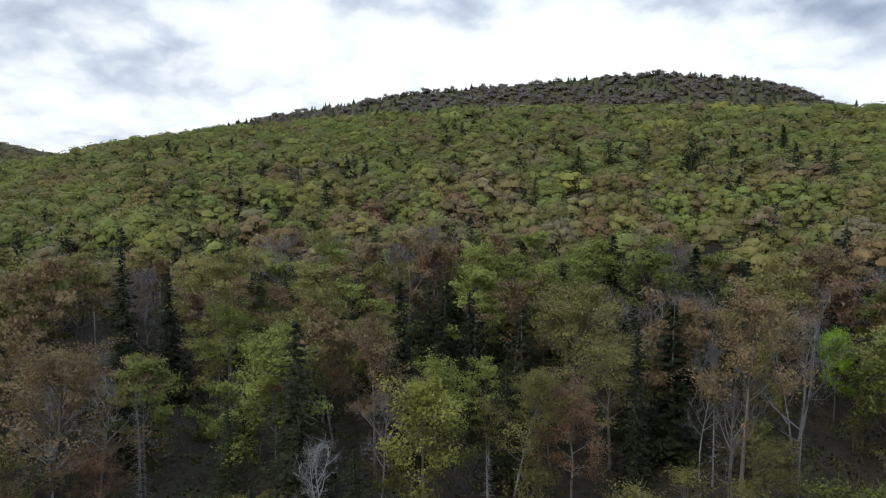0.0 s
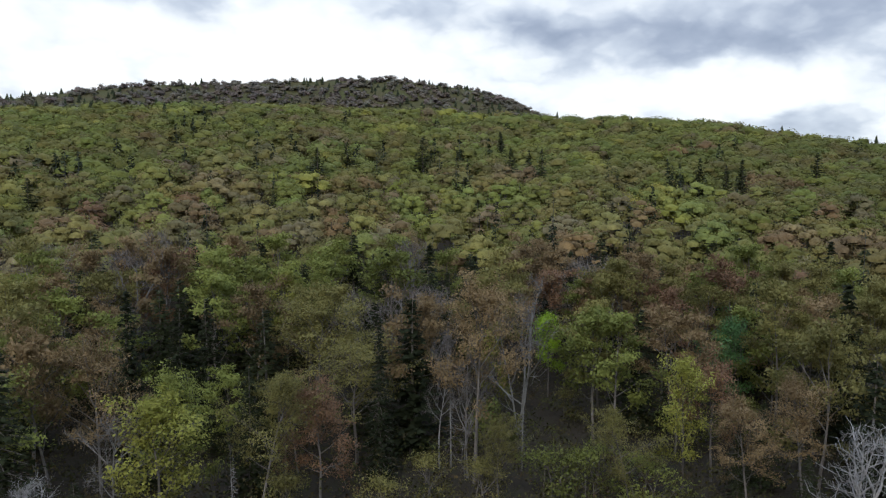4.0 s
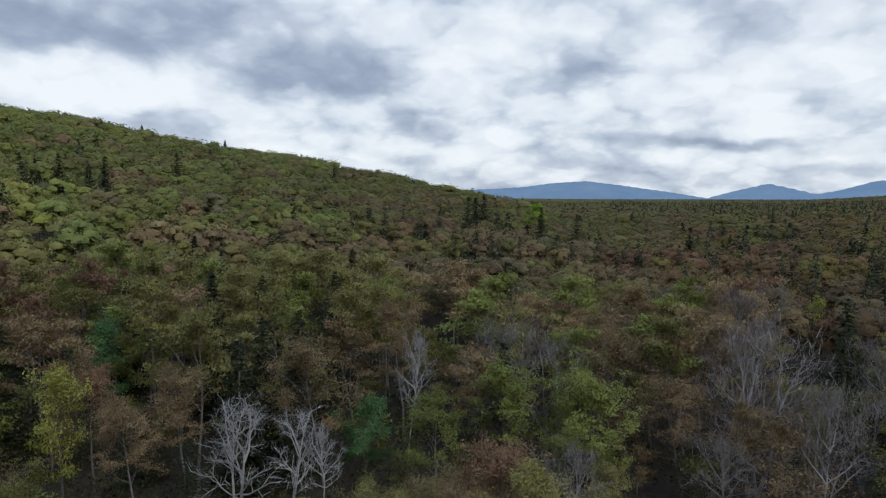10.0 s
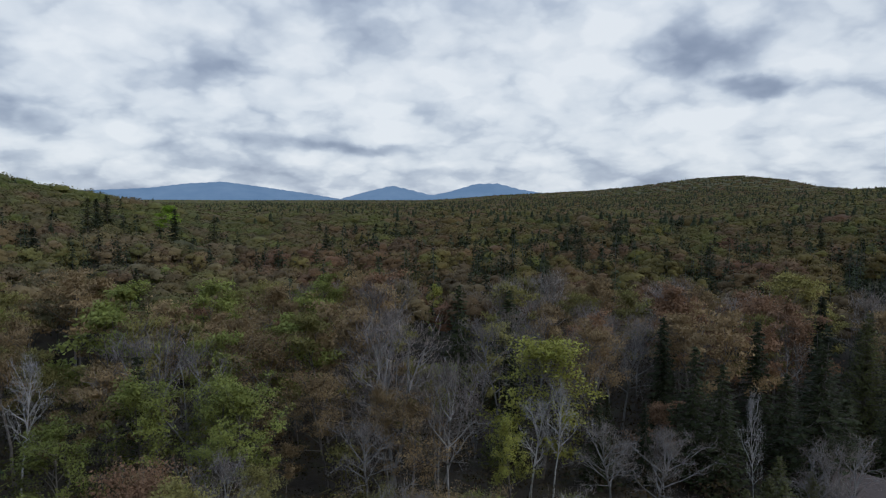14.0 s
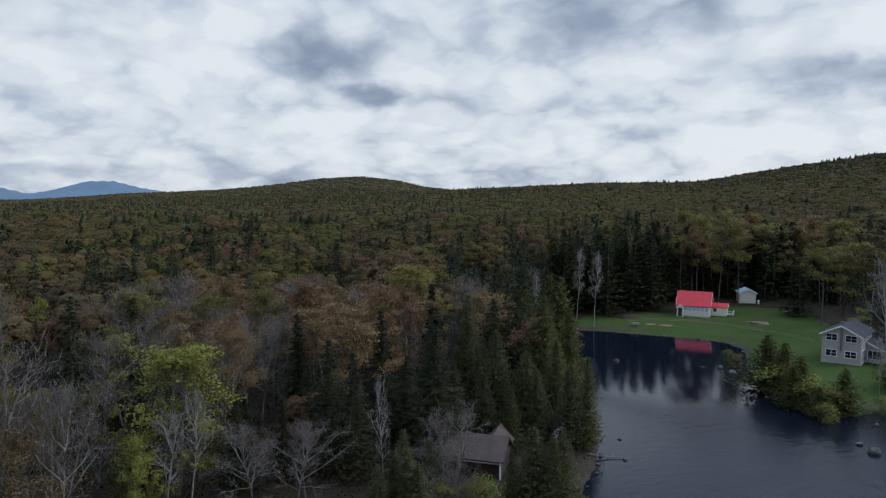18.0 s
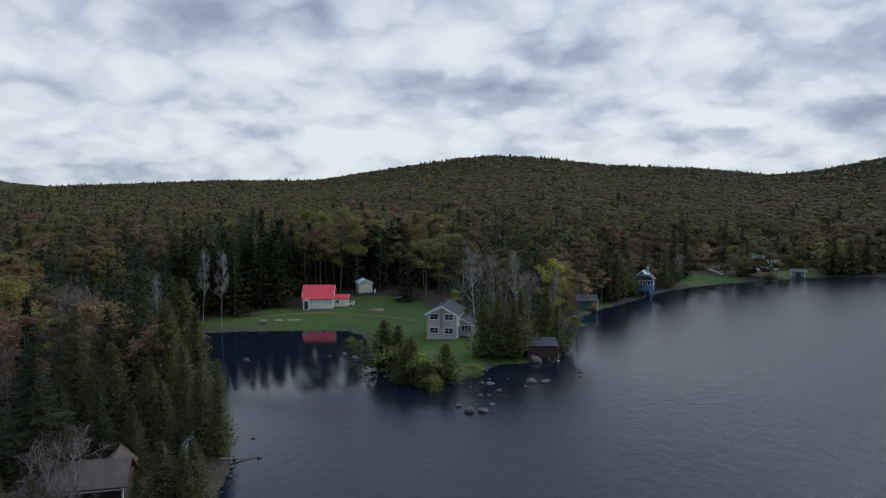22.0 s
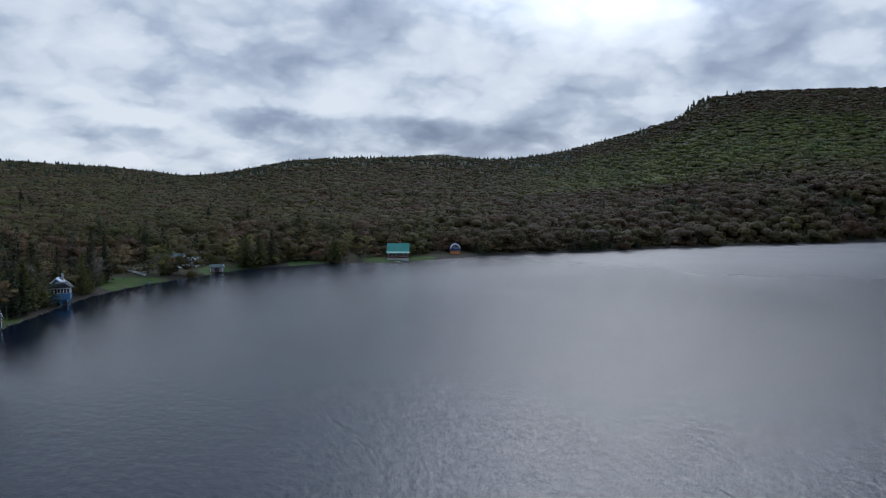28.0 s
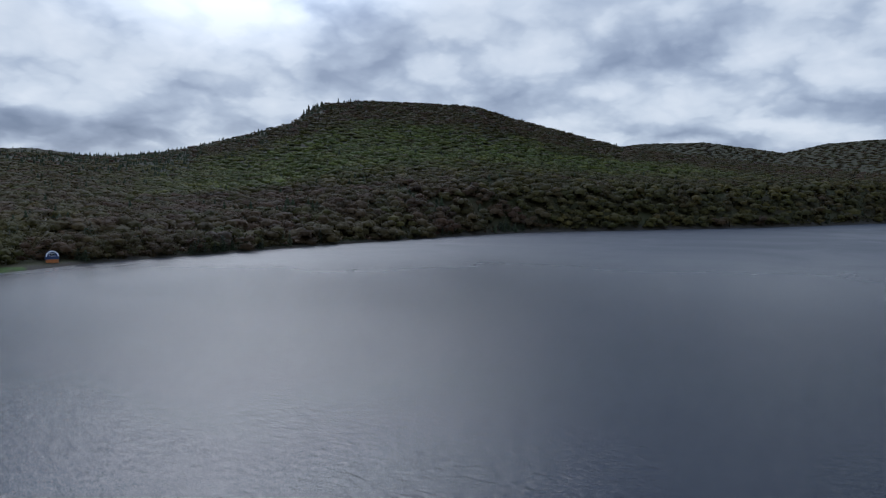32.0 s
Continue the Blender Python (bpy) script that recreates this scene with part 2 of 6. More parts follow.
def ground_material():
    m = bpy.data.materials.new("ground_litter_and_grass")
    m.use_nodes = True
    n = Nodes(m.node_tree)
    at = n.add("ShaderNodeTexCoord").outputs["Object"]
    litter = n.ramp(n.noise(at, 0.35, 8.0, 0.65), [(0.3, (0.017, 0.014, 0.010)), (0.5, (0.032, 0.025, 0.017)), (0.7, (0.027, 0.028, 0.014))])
    grass = n.ramp(n.math("ADD", n.math("MULTIPLY", n.noise(at, 0.16, 6.0, 0.6), 0.6), n.math("MULTIPLY", n.noise(at, 2.5, 4.0), 0.4)),
                   [(0.3, (0.025, 0.047, 0.008)), (0.5, (0.037, 0.065, 0.011)), (0.68, (0.066, 0.066, 0.022))])
    dirt = n.ramp(n.noise(at, 0.8, 5.0), [(0.35, (0.03, 0.024, 0.018)), (0.65, (0.06, 0.045, 0.032))])
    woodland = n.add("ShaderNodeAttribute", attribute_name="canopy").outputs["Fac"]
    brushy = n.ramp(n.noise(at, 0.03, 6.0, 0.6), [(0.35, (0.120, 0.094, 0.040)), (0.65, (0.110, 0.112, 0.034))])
    # the undergrowth colour carries the same painted shade toward the sun
    share = n.add("ShaderNodeAttribute", attribute_name="shade_tone").outputs["Fac"]
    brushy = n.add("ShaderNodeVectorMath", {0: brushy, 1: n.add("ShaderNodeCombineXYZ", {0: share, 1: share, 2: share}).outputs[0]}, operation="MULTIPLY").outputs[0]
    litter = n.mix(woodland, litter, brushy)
    lawn = n.add("ShaderNodeAttribute", attribute_name="lawn").outputs["Fac"]
    edge = n.math("ADD", lawn, n.math("MULTIPLY", n.math("SUBTRACT", n.noise(at, 0.9, 4.0), 0.5), 0.5))
    f = n.add("ShaderNodeMapRange", {0: edge, 1: 0.4, 2: 0.62}).outputs[0]
    bank = n.add("ShaderNodeAttribute", attribute_name="bank").outputs["Fac"]
    col = n.mix(bank, n.mix(f, litter, grass), dirt)
    b = n.add("ShaderNodeBsdfPrincipled", {"Base Color": col, "Roughness": 0.95, "Specular IOR Level": 0.15})
    n.tree.links.new(n.add("ShaderNodeBump", {"Height": n.noise(at, 3.0, 5.0), "Strength": 0.7, "Distance": 0.15}).outputs[0], b.inputs["Normal"])
    n.add("ShaderNodeOutputMaterial", {0: b.outputs[0]})
    return m


def water_material():
    m = bpy.data.materials.new("lake_water")
    m.use_nodes = True
    n = Nodes(m.node_tree)
    at = n.add("ShaderNodeTexCoord").outputs["Object"]
    calm = n.add("ShaderNodeAttribute", attribute_name="calm").outputs["Fac"]
    gust = n.add("ShaderNodeMapRange", {0: n.noise(at, 0.012, 4.0, 0.6, 0.6), 1: 0.35, 2: 0.65, 3: 0.8, 4: 1.0}).outputs[0]
    wind = n.math("MULTIPLY", gust, n.math("SUBTRACT", 1.0, calm))
    wavy = n.add("ShaderNodeMapping", {0: at, 2: (0, 0, 0.6), 3: (1.0, 0.5, 1.0)}).outputs[0]
    h = n.math("ADD", n.math("MULTIPLY", n.noise(wavy, 0.95, 4.0, 0.6, 0.4), 1.0), n.math("MULTIPLY", n.noise(wavy, 7.0, 2.0, 0.6), 0.3))
    open_ = n.add("ShaderNodeAttribute", attribute_name="open").outputs["Fac"]
    amp = n.math("MULTIPLY", n.math("ADD", 0.010, n.math("MULTIPLY", wind, 0.19)), n.math("SUBTRACT", 1.0, n.math("MULTIPLY", open_, 0.95)))
    nor = n.add("ShaderNodeBump", {"Height": n.math("MULTIPLY", h, amp), "Strength": 1.0, "Distance": 1.0}).outputs[0]
    rough = n.math("ADD", 0.03, n.math("MULTIPLY", wind, n.math("ADD", 0.08, n.math("MULTIPLY", open_, 0.36))))
    b = n.add("ShaderNodeBsdfPrincipled", {"Base Color": (0.005, 0.0075, 0.013, 1), "Roughness": rough, "IOR": 1.333, "Normal": nor})
    n.add("ShaderNodeOutputMaterial", {0: b.outputs[0]})
    return m


M_GROUND, M_WATER = ground_material(), water_material()


# ---------------------------------------------------------------- mesh helpers
def raw_mesh(name, verts, tris, mat, attrs=None, smooth=False):
    """A mesh from numpy arrays of corners and triangles or quads."""
    me = bpy.data.meshes.new(name)
    verts, tris = np.asarray(verts, np.float32), np.asarray(tris, np.int32)
    k = tris.shape[1]
    me.vertices.add(len(verts))
    me.vertices.foreach_set("co", verts.ravel())
    me.loops.add(tris.size)
    me.loops.foreach_set("vertex_index", tris.ravel())
    me.polygons.add(len(tris))
    me.polygons.foreach_set("loop_start", np.arange(0, tris.size, k, dtype=np.int32))
    me.polygons.foreach_set("use_smooth", np.full(len(tris), smooth))
    me.update(calc_edges=True)
    for key, val in (attrs or {}).items():
        val = np.asarray(val, np.float32)
        if val.ndim == 2:
            me.attributes.new(key, "FLOAT_COLOR", "POINT").data.foreach_set("color", np.c_[val, np.ones(len(val))].astype(np.float32).ravel())
        else:
            me.attributes.new(key, "FLOAT", "POINT").data.foreach_set("value", val)
    me.materials.append(mat)
    return me


def part(name, bm, mat, parent=None, label=""):
    me = bpy.data.meshes.new(name)
    bm.to_mesh(me)
    bm.free()
    me.materials.append(mat)
    ob = new(name, me)
    ob.parent = parent
    return tagged(ob, label)


def box(x0, x1, y0, y1, z0, z1, bevel=0.0):
    bm = bmesh.new()
    bmesh.ops.create_cube(bm, size=1.0)
    for v in bm.verts:
        v.co = Vector(((x0 + x1) / 2 + v.co.x * (x1 - x0), (y0 + y1) / 2 + v.co.y * (y1 - y0), (z0 + z1) / 2 + v.co.z * (z1 - z0)))
    if bevel:
        bmesh.ops.bevel(bm, geom=bm.edges[:], offset=bevel, segments=1, affect="EDGES")
    return bm


def prism(outline, y0, y1):
    """A solid whose outline in x and z runs from y0 to y1."""
    bm = bmesh.new()
    a = [bm.verts.new((x, y0, z)) for x, z in outline]
    b = [bm.verts.new((x, y1, z)) for x, z in outline]
    bm.faces.new(a)
    bm.faces.new(b[::-1])
    for i in range(len(a)):
        j = (i + 1) % len(a)
        bm.faces.new((a[j], a[i], b[i], b[j]))
    bmesh.ops.recalc_face_normals(bm, faces=bm.faces)
    return bm


def at(az, r, z=0.0):
    d = heading(az)
    return Vector((d.x * r, d.y * r, z))


# ---------------------------------------------------------------- the lie of the land
SHORE = np.array([(14, 8), (33, -22), (42, -50), (48, -63), (60, -76), (80, -93), (100, -107), (106, -115), (97, -124.5), (85, -131), (73, -135), (67, -134),
                  (58, -117), (50, -106), (43, -100.5), (38, -98), (35, -106), (33, -117), (27, -121), (23, -124), (24, -135), (28, -152), (27, -163), (25, -179), (20, -193), (16, -205),
                  (9, -226), (2, -238), (-8, -253), (-23, -266), (-38, -283), (-59, -294), (-86, -300), (-109, -292), (-139, -297), (-172, -308), (-230, -304), (-303, -308), (-391, -303)], float)
SHORE = np.vstack([SHORE, [(-530, -289), (-591, -263), (-709, -193), (-851, -109), (-1085, -26), (-1160, 60), (-1000, 140), (-700, 150), (-400, 120), (-180, 80), (-60, 40)]])


def rounded(poly, times):
    for _ in range(times):
        nxt = np.roll(poly, -1, 0)
        poly = np.stack([poly * 0.78 + nxt * 0.22, poly * 0.22 + nxt * 0.78], 1).reshape(-1, 2)
    return poly


SHORE_LINE = rounded(SHORE, 1)


def inside(poly, x, y):
    c = np.zeros(x.shape, bool)
    for (xa, ya), (xb, yb) in zip(poly, np.roll(poly, -1, 0)):
        if ya != yb:
            c ^= ((ya > y) != (yb > y)) & (x < (xb - xa) * (y - ya) / (yb - ya) + xa)
    return c


def off_shore(x, y, poly=None):
    """Metres from the water's edge; negative on the lake."""
    poly = SHORE_LINE if poly is None else poly
    best = np.full(x.shape, 1e9)
    for (xa, ya), (xb, yb) in zip(poly, np.roll(poly, -1, 0)):
        dx, dy = xb - xa, yb - ya
        t = np.clip(((x - xa) * dx + (y - ya) * dy) / (dx * dx + dy * dy), 0, 1)
        best = np.minimum(best, (x - xa - t * dx) ** 2 + (y - ya - t * dy) ** 2)
    return np.where(inside(poly, x, y), -1, 1) * np.sqrt(best)


RNG = np.random.default_rng(7)
WAVES = [(f, RNG.uniform(0, 6.28, 4), RNG.uniform(0, 6.28)) for f in (1.0, 1.9, 3.7, 7.1)]


def rolling(x, y, length, seed=0.0):
    """Smooth noise from about -1 to 1 with that wave length."""
    s = np.zeros(np.shape(x))
    for f, ph, turn in WAVES:
        k, a = 2 * np.pi * f / length, turn + seed * 1.7
        u, v = x * np.cos(a) + y * np.sin(a), y * np.cos(a) - x * np.sin(a)
        s = s + np.sin(k * u + ph[0] + seed * 3.1 + 1.3 * np.sin(k * v * 0.7 + ph[1])) * np.sin(k * v * 1.1 + ph[2] + seed + 1.1 * np.sin(k * u * 0.6 + ph[3])) / f ** 0.8
    return s * 0.62


# hills: crest as (azimuth, elevation of the tree tops), distance, foot, steepness, tree height
HILLS = []
HILLS.append(dict(crest=[(-75, 0.5), (-50, 0.8), (-33, 1.7), (-28, 2.7), (-23.4, 4.1), (-18, 4.9), (-11.6, 5.8), (-1.6, 6.8), (9.8, 7.2), (20.5, 7.0), (29.5, 6.3), (36, 6.25), (44, 5.45),
                (49.4, 4.2), (54, 3.6), (58.6, 2.95), (64, 1.85), (68.4, 1.1), (72, 0.2), (76, -0.5), (84, -2.5)], R=430, foot=35, p=1.3, tall=12))
HILLS.append(dict(crest=[(-30, 1.0), (-23.4, 3.6), (-18, 5.3), (-11.6, 6.7), (-1.6, 8.5), (5.3, 8.9), (9.8, 9.3), (17.2, 9.65), (23.6, 8.85), (26.3, 8.1), (29.6, 6.6), (34, 4.5), (42, 1)], R=850, foot=430, p=1.2, tall=14.5))
HILLS.append(dict(crest=[(-60, 2.0), (-45, 3.4), (-36, 3.8), (-32.5, 3.5), (-28.7, 2.7), (-22, 1)], R=1900, foot=800, p=1.2, tall=12))
HILLS.append(dict(crest=[(98, -0.4), (104.4, 0.15), (111.6, 0.5), (115.5, 0.88), (119.5, 1.44), (122.7, 1.64), (125.8, 1.33), (128, 0.8), (131, 0.5), (138, 0.0)], R=2700, foot=900, p=1.2, tall=12))
HILLS.append(dict(crest=[(112, -0.6), (122, 0.0), (130.3, 0.5), (142.4, 1.05), (149.6, 1.1), (155.6, 2.1), (161.2, 2.95), (163.8, 3.2), (168, 3.03), (172.7, 2.4), (180, 2.05), (184.5, 1.55), (190, 0.9), (200, 0)],
         R=1300, foot=150, p=1.6, tall=12))
HILLS.append(dict(crest=[(172, 0.3), (184, 1.3), (188.5, 1.8), (193.2, 2.78), (197, 3.08), (201.5, 3.12), (210.8, 3.0), (216, 3.0), (222, 2.2), (235, 1.0)], R=1250, foot=310, p=1.5, tall=12))
HILLS.append(dict(crest=[(206, 1.5), (210.8, 2.9), (215.3, 3.6), (219.5, 4.65), (223.9, 5.9), (225.3, 7.1), (226.6, 7.5), (229.2, 7.75), (234, 7.65), (238.5, 7.35), (242.2, 6.25), (249.9, 4.15), (258.7, 2.9), (268.5, 1.7), (278, 0.8), (290, 0.5)],
         R=1450, foot=420, p=1.25, tall=11))
HILLS.append(dict(crest=[(240, 2.0), (247, 3.6), (251.6, 4.3), (256.6, 4.32), (262.1, 3.4), (264.7, 4.0), (268.4, 4.2), (276, 4.0), (286, 2.0), (300, 0.5)], R=3400, foot=1700, p=1.2, tall=10))
HILLS.append(dict(crest=[(196, 2.0), (202, 3.2), (205.2, 3.45), (208, 3.15), (213, 2)], R=2900, foot=1500, p=1.2, tall=12))


def brush(r, sd, az):
    """Height of the closed undergrowth that covers the far slopes."""
    wild = np.clip(np.minimum((az - 128) / -12, (az + 45) / 12), 0, 1)
    start = 205 - 75 * wild
    return (7.5 * np.clip((r - start) / 110, 0, 1) + 2.3 * np.clip((r - 330) / 100, 0, 1) + 1.4 * np.clip((r - 600) / 150, 0, 1)) * np.clip((sd - 34) / 40, 0, 1)


def ground(x, y, sd=None):
    """Height of the ground above the lake."""
    x, y = np.asarray(x, float), np.asarray(y, float)
    r, az = np.hypot(x, y), np.degrees(np.arctan2(x, y))
    sd = off_shore(x, y) if sd is None else sd
    land = np.maximum(sd, 0)
    z = 0.55 * (1 - np.exp(-land / 1.2)) + (7.0 - 4.5 * np.clip(np.minimum((az - 58) / 16, (134 - az) / 12), 0, 1)) * (1 - np.exp(-land / 130)) + rolling(x, y, 60) * 0.5 * np.clip(land / 60, 0, 1)
    z = z - np.clip((r - 450) * 0.011, 0, 30) * np.clip(land / 200, 0, 1) + rolling(x, y, 330, 2) * 3.0 * np.clip((r - 180) / 400, 0, 1) * np.clip(land / 150, 0, 1)
    for hill in HILLS:
        ca, ce = np.array(hill["crest"]).T
        mid = (ca[0] + ca[-1]) / 2
        a = (az - mid + 180) % 360 - 180 + mid
        top = HEIGHT + hill["R"] * np.tan(np.radians(np.interp(a, ca, ce))) - hill["tall"]
        side = np.clip(np.minimum(a - ca[0] + 12, ca[-1] + 12 - a) / 12, 0, 1)
        t = np.clip((r - hill["foot"]) / (hill["R"] - hill["foot"]), 0, 1)
        beyond = np.clip((r - hill["R"]) / (0.9 * hill["R"]), 0, 1)
        up = np.maximum(t, 1e-6) ** hill["p"] * (1 - 0.75 * beyond ** 1.3)
        z = np.maximum(z, top * up * side * np.clip(land / 40, 0, 1))
    # farther off the undergrowth closes in: its top stands for the ground
    z = z + brush(r, sd, az)
    return np.where(sd < 0, np.maximum(-2.5, sd * 0.16), z)


LAWNS = [np.array(p, float) for p in (
    [(103, -122), (107, -136), (96, -148), (92, -158), (85, -172), (72, -172), (60, -160), (56, -146), (50, -142), (36, -142), (25, -130), (24, -124), (33, -115), (36, -104), (44, -104), (51, -108), (59, -119),
     (66, -132), (74, -133), (86, -129)],
    [(27, -172), (33, -185), (28, -198), (19, -194), (24, -180)],
    [(0, -238), (10, -252), (-2, -266), (-18, -262), (-10, -252)],
    [(-28, -272), (-30, -288), (-52, -300), (-56, -292), (-38, -281)],
    [(-100, -292), (-104, -306), (-140, -305), (-138, -296), (-118, -292)],
    [(-64, -294), (-70, -304), (-86, -306), (-84, -299)])]


def lawn_share(x, y):
    f = np.zeros(x.shape)
    for poly in LAWNS:
        f = np.maximum(f, np.clip(0.5 - off_shore(x, y, poly) / 3.0, 0, 1))
    return f


# tone of the woods round the compass, backlit shade toward the sun put in
SHADE_AZ = (0, 40, 66, 105, 132, 150, 196, 215, 292, 312, 360)
SHADE_TONE = (0.78, 0.76, 0.56, 0.48, 0.44, 0.42, 0.31, 0.24, 0.25, 0.78, 0.78)


def build_ground():
    rings = 6.0 * (4900 / 6.0) ** (np.arange(200) / 199)
    rings = np.unique(np.r_[rings, np.arange(300.0, 1190.0, 6.0), [hill["R"] for hill in HILLS]])
    turns = np.radians(np.arange(720) * 0.5)
    rr, aa = np.meshgrid(rings, turns, indexing="ij")
    x, y = np.r_[0, (rr * np.sin(aa)).ravel()], np.r_[0, (rr * np.cos(aa)).ravel()]
    sd = off_shore(x, y)
    z = ground(x, y, sd)
    i, j = np.meshgrid(np.arange(len(rings) - 1), np.arange(720), indexing="ij")
    k = (j + 1) % 720
    quads = 1 + np.stack([i * 720 + j, i * 720 + k, (i + 1) * 720 + k, (i + 1) * 720 + j], -1).reshape(-1, 4)[:, ::-1]
    bank = np.clip(1 - np.abs(sd - 0.3) / 1.6, 0, 1) * 0.9
    # ground tone: painted compass shade, lower still on the leafless north summit
    me = raw_mesh("ground", np.c_[x, y, z], quads, M_GROUND, {"lawn": lawn_share(x, y), "bank": bank, "canopy": np.clip((np.hypot(x, y) - 190) / 120, 0, 1) * (sd > 6), "shade_tone": np.interp(np.degrees(np.arctan2(x, y)) % 360, SHADE_AZ, SHADE_TONE) * (1 - 0.45 * ((np.hypot(x, y) > 560) & (y > 400) & (np.abs(x + 30) < y)))}, True)
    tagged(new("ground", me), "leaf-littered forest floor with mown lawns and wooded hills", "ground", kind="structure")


def build_water():
    rings = 4.0 * (1300 / 4.0) ** (np.arange(150) / 149)
    turns = np.radians(np.arange(360) * 1.0)
    rr, aa = np.meshgrid(rings, turns, indexing="ij")
    x, y = (rr * np.sin(aa)).ravel(), (rr * np.cos(aa)).ravel()
    sd = off_shore(x, y)
    i, j = np.meshgrid(np.arange(149), np.arange(360), indexing="ij")
    k = (j + 1) % 360
    quads = np.stack([i * 360 + j, i * 360 + k, (i + 1) * 360 + k, (i + 1) * 360 + j], -1).reshape(-1, 4)[:, ::-1]
    quads = quads[(sd[quads] < 3.5).any(1) & (x[quads].mean(1) < 125)]
    used, inv = np.unique(quads, return_inverse=True)
    # sheltered water: the cove and a strip under the wooded bank
    cove = np.clip(1.15 - np.hypot((x - 72) / 42, (y + 108) / 34), 0, 1)
    calm = np.clip(np.maximum(cove * 2.0, np.exp(np.minimum(sd, 0) / 22) * np.clip((x + 110) / 110, 0.0, 1)), 0, 1)
    me = raw_mesh("lake", np.c_[x, y, 0 * x][used], inv.reshape(-1, 4), M_WATER, {"calm": calm[used], "open": np.clip((np.hypot(x, y) - 130) / 340, 0, 1)[used]}, True)
    tagged(new("water", me), "dark lake with wind ripples and calm reflecting edges", "lake", kind="structure")


build_ground()
build_water()


def build_far_mountains():
    """Blue ranges on the horizon, a plain glowing backdrop with painted haze, far behind the valley."""
    m = bpy.data.materials.new("blue_haze_glow")
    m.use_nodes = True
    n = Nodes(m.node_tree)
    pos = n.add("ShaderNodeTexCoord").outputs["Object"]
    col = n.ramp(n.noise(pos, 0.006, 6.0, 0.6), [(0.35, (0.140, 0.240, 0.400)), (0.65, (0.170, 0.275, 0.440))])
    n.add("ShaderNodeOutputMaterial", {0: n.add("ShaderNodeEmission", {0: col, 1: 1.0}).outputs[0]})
    for dist, line in ((4700, [(62, -0.6), (68, 0.35), (72, 0.50), (75, 0.6), (77, 0.72), (79.4, 1.05), (82.1, 1.22), (84.8, 0.88), (88.5, 0.33), (91.5, -0.2), (94, -0.8)]),
                       (4780, [(89, -0.8), (91.4, -0.1), (93.2, 0.40), (95.5, 0.95), (97, 0.6), (98.7, 0.17), (100.1, 0.42), (102.4, 1.10), (104.2, 1.12), (106, 0.64), (109, 0.15), (113, -0.6)])):
        la, le = np.array(line).T
        az = np.linspace(la[0], la[-1], 120)
        el = np.interp(az, la, le) + 0.02 * np.sin(az * 9) + 0.015 * np.sin(az * 23 + 1)
        v = []
        for back_off, share in ((-500, 0.0), (-250, 0.62), (0, 1.0), (120, 0.9)):
            r = dist + back_off
            low = HEIGHT + r * math.tan(radians(-1.4))
            v.append(np.c_[r * np.sin(np.radians(az)), r * np.cos(np.radians(az)), low + (HEIGHT + r * np.tan(np.radians(el)) - low) * share])
        i, j = np.meshgrid(np.arange(3), np.arange(119), indexing="ij")
        quads = np.stack([i * 120 + j, i * 120 + j + 1, (i + 1) * 120 + j + 1, (i + 1) * 120 + j], -1).reshape(-1, 4)
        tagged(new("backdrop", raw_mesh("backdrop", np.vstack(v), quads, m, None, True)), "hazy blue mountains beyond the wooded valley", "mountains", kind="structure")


build_far_mountains()


# ---------------------------------------------------------------- trees
def tubes(p0, p1, r0, r1, sides):
    """Tapered tubes along segments, as corners and triangles."""
    d = p1 - p0
    d = d / np.maximum(np.linalg.norm(d, axis=1, keepdims=True), 1e-6)
    ref = np.where(np.abs(d[:, 2:3]) > 0.9, [[1.0, 0, 0]], [[0, 0, 1.0]])
    u = np.cross(d, ref)
    u /= np.linalg.norm(u, axis=1, keepdims=True)
    w = np.cross(d, u)
    ang = np.arange(sides) * 2 * np.pi / sides
    ring = u[:, None] * np.cos(ang)[None, :, None] + w[:, None] * np.sin(ang)[None, :, None]
    v = np.concatenate([p0[:, None] + ring * r0[:, None, None], p1[:, None] + ring * r1[:, None, None]], 1).reshape(-1, 3)
    k = np.arange(sides)
    n = (k + 1) % sides
    one = np.concatenate([np.stack([k, n, n + sides], 1), np.stack([k, n + sides, k + sides], 1)])
    return v, (one[None] + (np.arange(len(p0)) * 2 * sides)[:, None, None]).reshape(-1, 3)


def flakes(rng, centres, size, up=None, lean=0.8):
    """Small leaf clumps: one bent triangle each round the centres."""
    n = len(centres)
    a, b = rng.normal(size=(n, 3)), rng.normal(size=(n, 3))
    if up is not None:
        nrm = up + lean * rng.normal(size=(n, 3)) * 0.6
        a = np.cross(nrm, a)
        b = np.cross(nrm, a)
    a /= np.linalg.norm(a, axis=1, keepdims=True) + 1e-6
    b -= a * (a * b).sum(1, keepdims=True)
    b /= np.linalg.norm(b, axis=1, keepdims=True) + 1e-6
    s = (size * rng.uniform(0.6, 1.4, n))[:, None]
    v = np.stack([centres - a * s * 0.6, centres + a * s * 0.6 - b * s * 0.25, centres + b * s * 0.75], 1).reshape(-1, 3)
    return v, np.arange(3 * n).reshape(-1, 3)


def slivers(rng, roots, ways, length, width):
    """Fine twigs: long thin triangles."""
    n = len(roots)
    side = np.cross(ways, rng.normal(size=(n, 3)))
    side /= np.linalg.norm(side, axis=1, keepdims=True) + 1e-6
    w = ways / (np.linalg.norm(ways, axis=1, keepdims=True) + 1e-6) * (length * rng.uniform(0.5, 1.4, n))[:, None]
    v = np.stack([roots - side * width, roots + side * width, roots + w], 1).reshape(-1, 3)
    return v, np.arange(3 * n).reshape(-1, 3)


